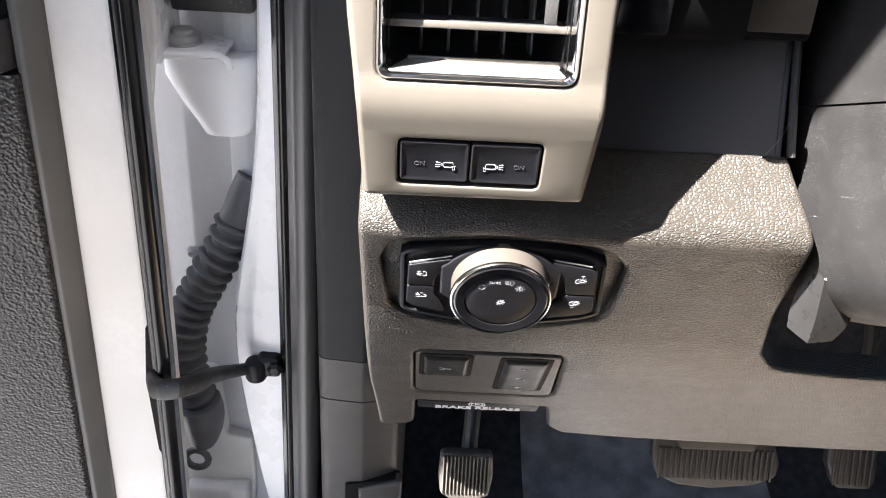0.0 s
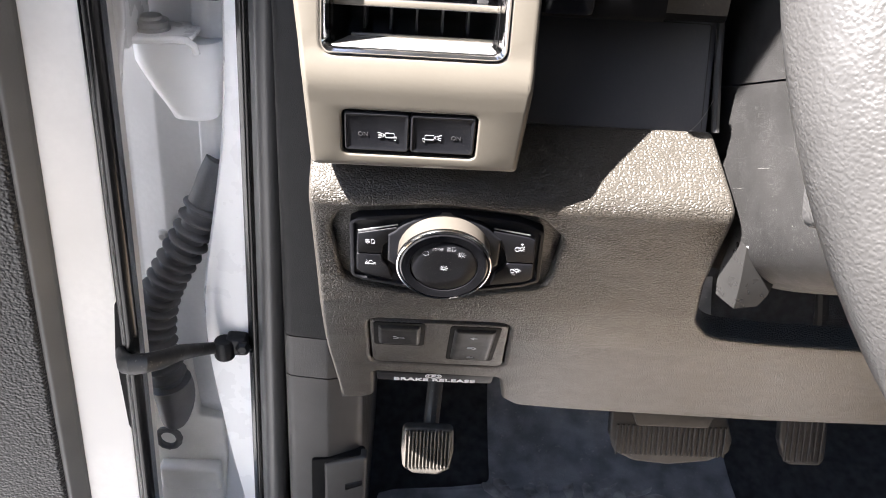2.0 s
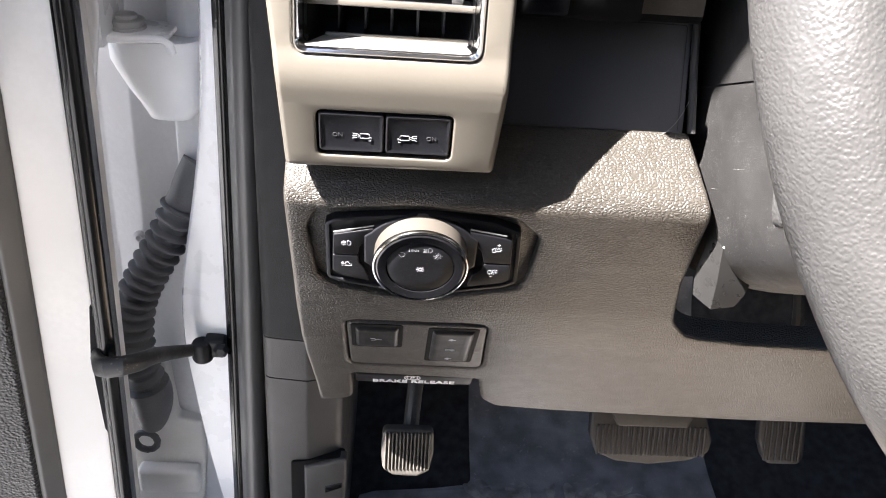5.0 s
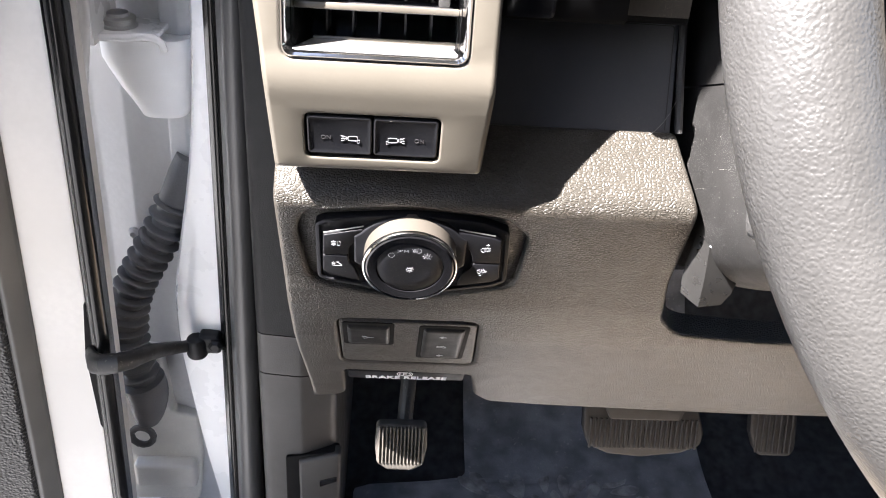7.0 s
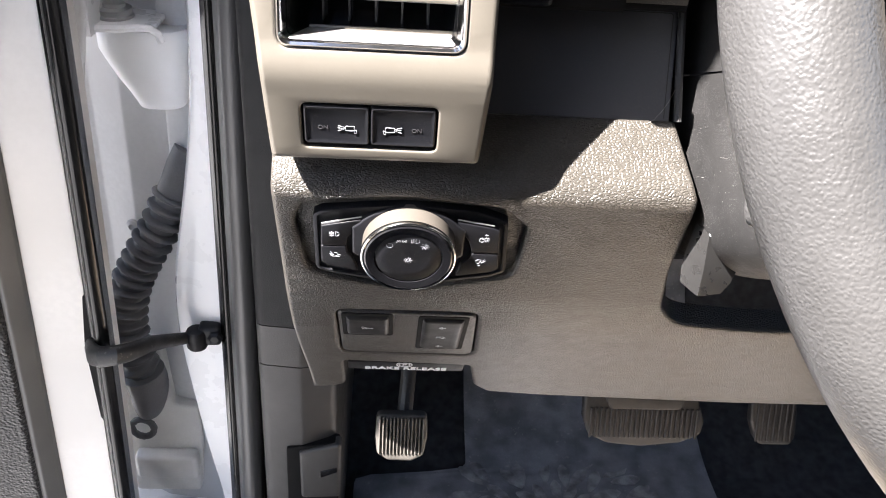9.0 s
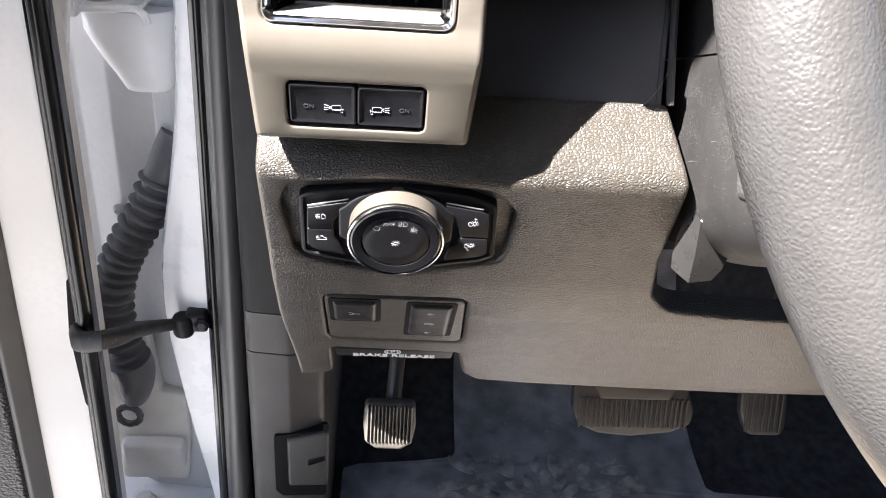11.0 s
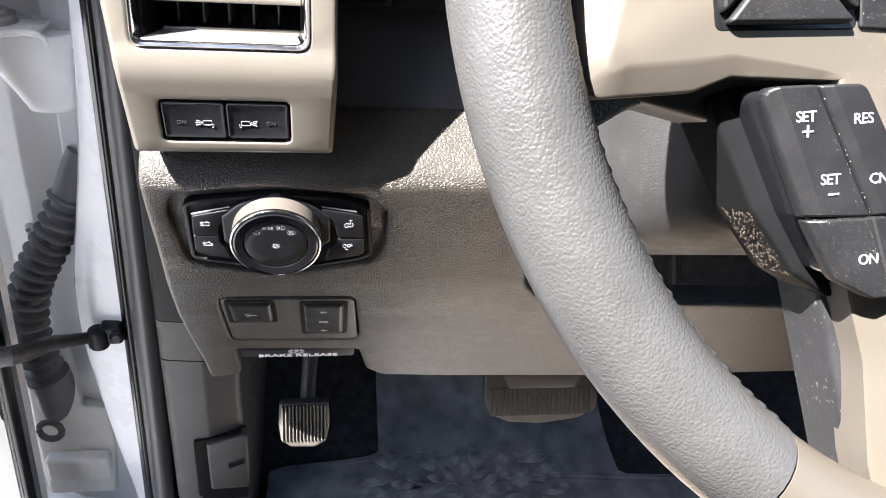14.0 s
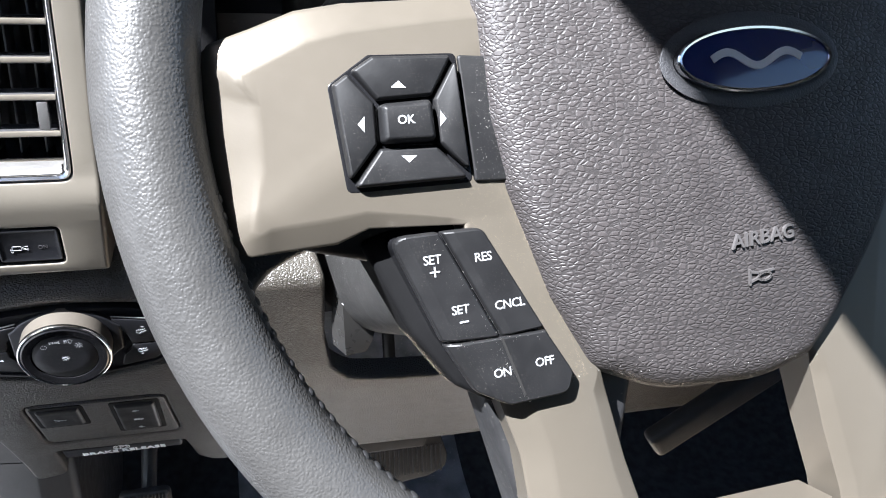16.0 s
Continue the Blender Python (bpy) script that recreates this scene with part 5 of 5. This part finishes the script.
part("cruise_plinth", plate(rounded([(-0.1155, -0.0425), (-0.0868, -0.0400), (-0.0575, -0.0875), (-0.0590, -0.0935), (-0.0775, -0.0958), (-0.0880, -0.0905), (-0.0985, -0.0750)], 0.003), WM, 0.014, 0.001, lift=0.0030), GLOSS, wheel)


def cruise_button(pts, r, a, b, wide, drop):
    """A button whose top falls away in a band along the line a-b."""
    if turn_of(pts) < 0:
        pts, r = pts[::-1], r[::-1]
    bm = plate(rounded(inset(pts, 0.00015), r), Matrix(), 0.0055, rings=[(0, 0.0010), (0.0003, 0.0003), (0.0007, 0.0)], lift=0.0062)
    a, b = Vector(a), Vector(b)
    d = (b - a).normalized()
    n = Vector((-d.y, d.x))
    p = a + n * wide
    bmesh.ops.bisect_plane(bm, geom=list(bm.verts) + list(bm.edges) + list(bm.faces), plane_co=(p.x, p.y, 0), plane_no=(n.x, n.y, 0))
    for v in bm.verts:
        k = wide - (v.co.xy - a).dot(n)
        if k > 1e-6 and v.co.z > 0.003:
            v.co.z -= min(k / wide, 1.2) * drop
    bm.transform(WM)
    return bm


for pts, r, a, b, wide, drop in (([(-0.1165, -0.0417), (-0.1008, -0.0403), (-0.0808, -0.0744), (-0.0998, -0.0752)], [0.004, 0.0008, 0.0008, 0.0008], (-0.1165, -0.0417), (-0.0998, -0.0752), 0.0046, 0.0024),
                                 ([(-0.1001, -0.0403), (-0.0866, -0.0392), (-0.0655, -0.0722), (-0.0801, -0.0744)], [0.0008, 0.004, 0.0008, 0.0008], (-0.1001, -0.0403), (-0.0801, -0.0744), 0.0034, 0.0014),
                                 ([(-0.0995, -0.0758), (-0.0652, -0.0729), (-0.0552, -0.0875), (-0.0568, -0.0945), (-0.0775, -0.0970), (-0.0890, -0.0920)], [0.0008, 0.0008, 0.003, 0.004, 0.004, 0.006], (-0.0995, -0.0758), (-0.0890, -0.0920), 0.0042, 0.0022)):
    part("button", cruise_button(pts, r, a, b, wide, drop), KEYCAP, wheel, angle=12)
part("button_ridge", strokes([[(-0.0805, -0.0748), (-0.0728, -0.0935)]], 0.0009, WM @ pose(0, 0, 0.0062), 0.0003), ROCKER, wheel, smooth=False)
for word, x, y in (("SET", -0.1031, -0.0489), ("RES", -0.0866, -0.0485), ("SET", -0.0942, -0.0648), ("CNCL", -0.0778, -0.0637), ("ON", -0.0804, -0.0858), ("OFF", -0.0659, -0.0833)):
    part("lettering", lettering(word, 0.0040, spot(WM, x, y, 0.0062, 6), 0.00015, 0.92, 0.00002), KEYINK, wheel, "white printed letters", smooth=False)
part("plus_mark", strokes([[(-0.1024 - 0.0014, -0.0527), (-0.1024 + 0.0014, -0.0524)], [(-0.1025, -0.0511), (-0.1023, -0.0539)]], 0.0005, WM @ pose(0, 0, 0.0064), 0.0002), KEYINK, wheel, "white printed plus", smooth=False)
part("minus_mark", strokes([[(-0.0931 - 0.0013, -0.0687), (-0.0931 + 0.0013, -0.0684)]], 0.0005, WM @ pose(0, 0, 0.0064), 0.0002), KEYINK, wheel, "white printed minus", smooth=False)
# airbag cover
AC = Vector((0.002, -0.008))
air_outline = rounded([(-0.088, 0.030), (-0.0835, -0.005), (-0.0770, -0.0280), (-0.0618, -0.0640), (-0.0470, -0.0885), (-0.020, -0.0985), (0.022, -0.0975), (0.0415, -0.0900), (0.052, -0.075), (0.066, -0.050), (0.080, -0.015), (0.090, 0.03), (0.082, 0.075), (-0.080, 0.075)],
                      [0.01, 0.02, 0.02, 0.03, 0.016, 0.05, 0.05, 0.012, 0.01, 0.02, 0.02, 0.02, 0.03, 0.03], 6)


def dome_height(x, y):
    """Height of the airbag cover over the wheel plane."""
    return 0.016 - 1.3 * (x - 0.002) ** 2 - 0.9 * (y + 0.0) ** 2


def airbag():
    pts = dense(list(ccw(air_outline)), 0.006)
    rows = [[WM @ Vector((x, y, -0.025)) for x, y in pts]]
    for i, d in round_edge(0.009, 5):
        rows.append([WM @ Vector((x, y, dome_height(x, y) - d)) for x, y in inset(pts, i)])
    base = inset(pts, 0.009)
    for s in (0.94, 0.87, 0.8, 0.7, 0.6, 0.5, 0.4, 0.3, 0.2, 0.1, 0.02):
        row = []
        for x, y in base:
            qx, qy = AC.x + (x - AC.x) * s, AC.y + (y - AC.y) * s
            row.append(WM @ Vector((qx, qy, dome_height(qx, qy))))
        rows.append(row)
    return rows_to_bm(rows)


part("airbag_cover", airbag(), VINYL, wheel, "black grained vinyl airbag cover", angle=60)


def on_cover(x, y, lift=0.0, turn=0.0):
    n = Vector((2.6 * (x - 0.002), 1.8 * y, 1)).normalized()
    rot = Vector((0, 0, 1)).rotation_difference(n).to_matrix().to_4x4()
    return WM @ Matrix.Translation((x, y, dome_height(x, y) + lift)) @ rot @ pose(0, 0, 0, 0, 0, turn)


EM = on_cover(0.0035, 0.0132, 0.0, 3.6)
emblem = part("emblem", plate(ring_line(0, 0, 0.0292, 47, 0, 352.5, 0.0104), EM, 0.004, 0.0012, lift=0.0028), BLUE, wheel, "blue oval emblem")
part("emblem_rim", rows_to_bm([[EM @ Vector((p[0], p[1], z)) for p in ring_line(0, 0, rx, 63, 0, 354.375, ry)] for rx, ry, z in ((0.0295, 0.0107, 0.0), (0.0295, 0.0107, 0.0028), (0.0290, 0.0102, 0.0034), (0.0282, 0.0095, 0.0032), (0.0280, 0.0093, 0.0026))], True, (False, False)), CHROME, emblem, "silver rim")
part("emblem_band", ribbon([(-0.017 + 0.034 * k / 24, 0.0022 * math.sin(k / 24 * 9.4)) for k in range(25)], 0.0026, EM @ pose(0, 0, 0.0028), 0.0004), INK, emblem, "plain silver band", smooth=False)
part("emblem_well", rows_to_bm([[EM @ Vector((p[0], p[1], z)) for p in ring_line(0, 0, rx, 63, 0, 354.375, ry)] for rx, ry, z in ((0.0297, 0.0109, 0.0004), (0.0320, 0.0130, 0.0010), (0.0345, 0.0155, 0.0003))], True, (False, False)), DASH_DARK, emblem)
part("airbag_lettering", lettering("AIRBAG", 0.0068, on_cover(0.0105, -0.0450, 0.0003, 8), 0.0006, 1.08, 0.00008), RAISED, wheel, "raised black letters", smooth=False)
part("horn_mark", strokes([[(-0.0045, -0.0026), (-0.0045, 0.0026)], [(-0.0045, 0.0018), (-0.0010, 0.0010), (0.0050, 0.0012)], [(-0.0045, -0.0018), (-0.0010, -0.0008)], ring_line(0.0014, -0.0006, 0.0026, 14, 0, 360, 0.0014)], 0.0007, on_cover(0.0107, -0.0580, 0.0, 8), 0.0009), RAISED, wheel, "raised horn symbol", smooth=False)

# ---- dust lying on the wheel and the column ----
rnd = random.Random(5)


def along(a, b, width, n, M, lift):
    """Random places in a band beside the line a-b of M's xy, densest at the line."""
    out = []
    a, b = Vector(a), Vector(b)
    d = (b - a).normalized()
    side = Vector((d.y, -d.x))
    for _ in range(n):
        p = a.lerp(b, rnd.random()) + side * width * rnd.random() ** 2.2
        out.append(M @ Matrix.Translation((p.x, p.y, lift)))
    return out


stuff(part("dust", flecks(along((-0.0800, -0.022), (-0.0480, -0.090), 0.016, 2600, WM, 0.0011) + along((-0.0505, -0.088), (-0.040, -0.13), 0.010, 90, WM, 0.0011), 0.00009, 1), GOLD_DUST, wheel, "sandy dust flakes", smooth=False, clean=False))
stuff(part("dust", flecks([WM @ Matrix.Translation((-0.0885 + 0.012 * rnd.random(), -0.023 + 0.036 * rnd.random(), 0.0024)) for _ in range(170)], 0.00012, 2), LINT, wheel, "pale dust flakes", smooth=False, clean=False))
stuff(part("dust", flecks([on_cover(x, y, 0.0002) for x, y in [(-0.058 + 0.10 * rnd.random(), -0.0895 + 0.018 * rnd.random() ** 2) for _ in range(220)]], 0.00012, 3), LINT, wheel, "pale dust flakes", smooth=False, clean=False))
stuff(part("dust", flecks([m for a, b in (((-0.1003, -0.041), (-0.0805, -0.0745)), ((-0.099, -0.0755), (-0.066, -0.0728)), ((-0.083, -0.0745), (-0.071, -0.096))) for m in along(a, b, 0.0035, 50, WM, 0.0063)], 0.00010, 4), LINT, wheel, "pale dust flakes", smooth=False, clean=False))
side = [WM @ pose(x, y, -0.012 - 0.016 * rnd.random()) @ pose(-0.0004, 0, 0, 0, -90, 0) for x, y in [(-0.1052 + 0.0145 * f + rnd.uniform(-0.0002, 0.0), -0.0755 - 0.018 * f) for f in [rnd.random() for _ in range(420)]]]
stuff(part("dust", flecks(side, 0.00015, 6), GOLD_DUST, wheel, "sandy dust flakes", smooth=False, clean=False))
lint = [shroud_at(rnd.random(), 183.8 + 60 * rnd.random() ** 1.6) for _ in range(520)]
stuff(part("dust", flecks(lint, 0.00015, 7), LINT, column, "pale dust flakes", smooth=False, clean=False))
for k in range(4):
    f, a = 0.15 + 0.7 * rnd.random(), 184.5 + 12 * rnd.random()
    hair = [shroud_at(f + 0.007 * i, a + 0.16 * math.sin(i * 0.55 + k) + 0.03 * i).translation for i in range(9)]
    part("lint_hair", tube(hair, 0.00004, 5), LINT, column, "curled pale lint hair")
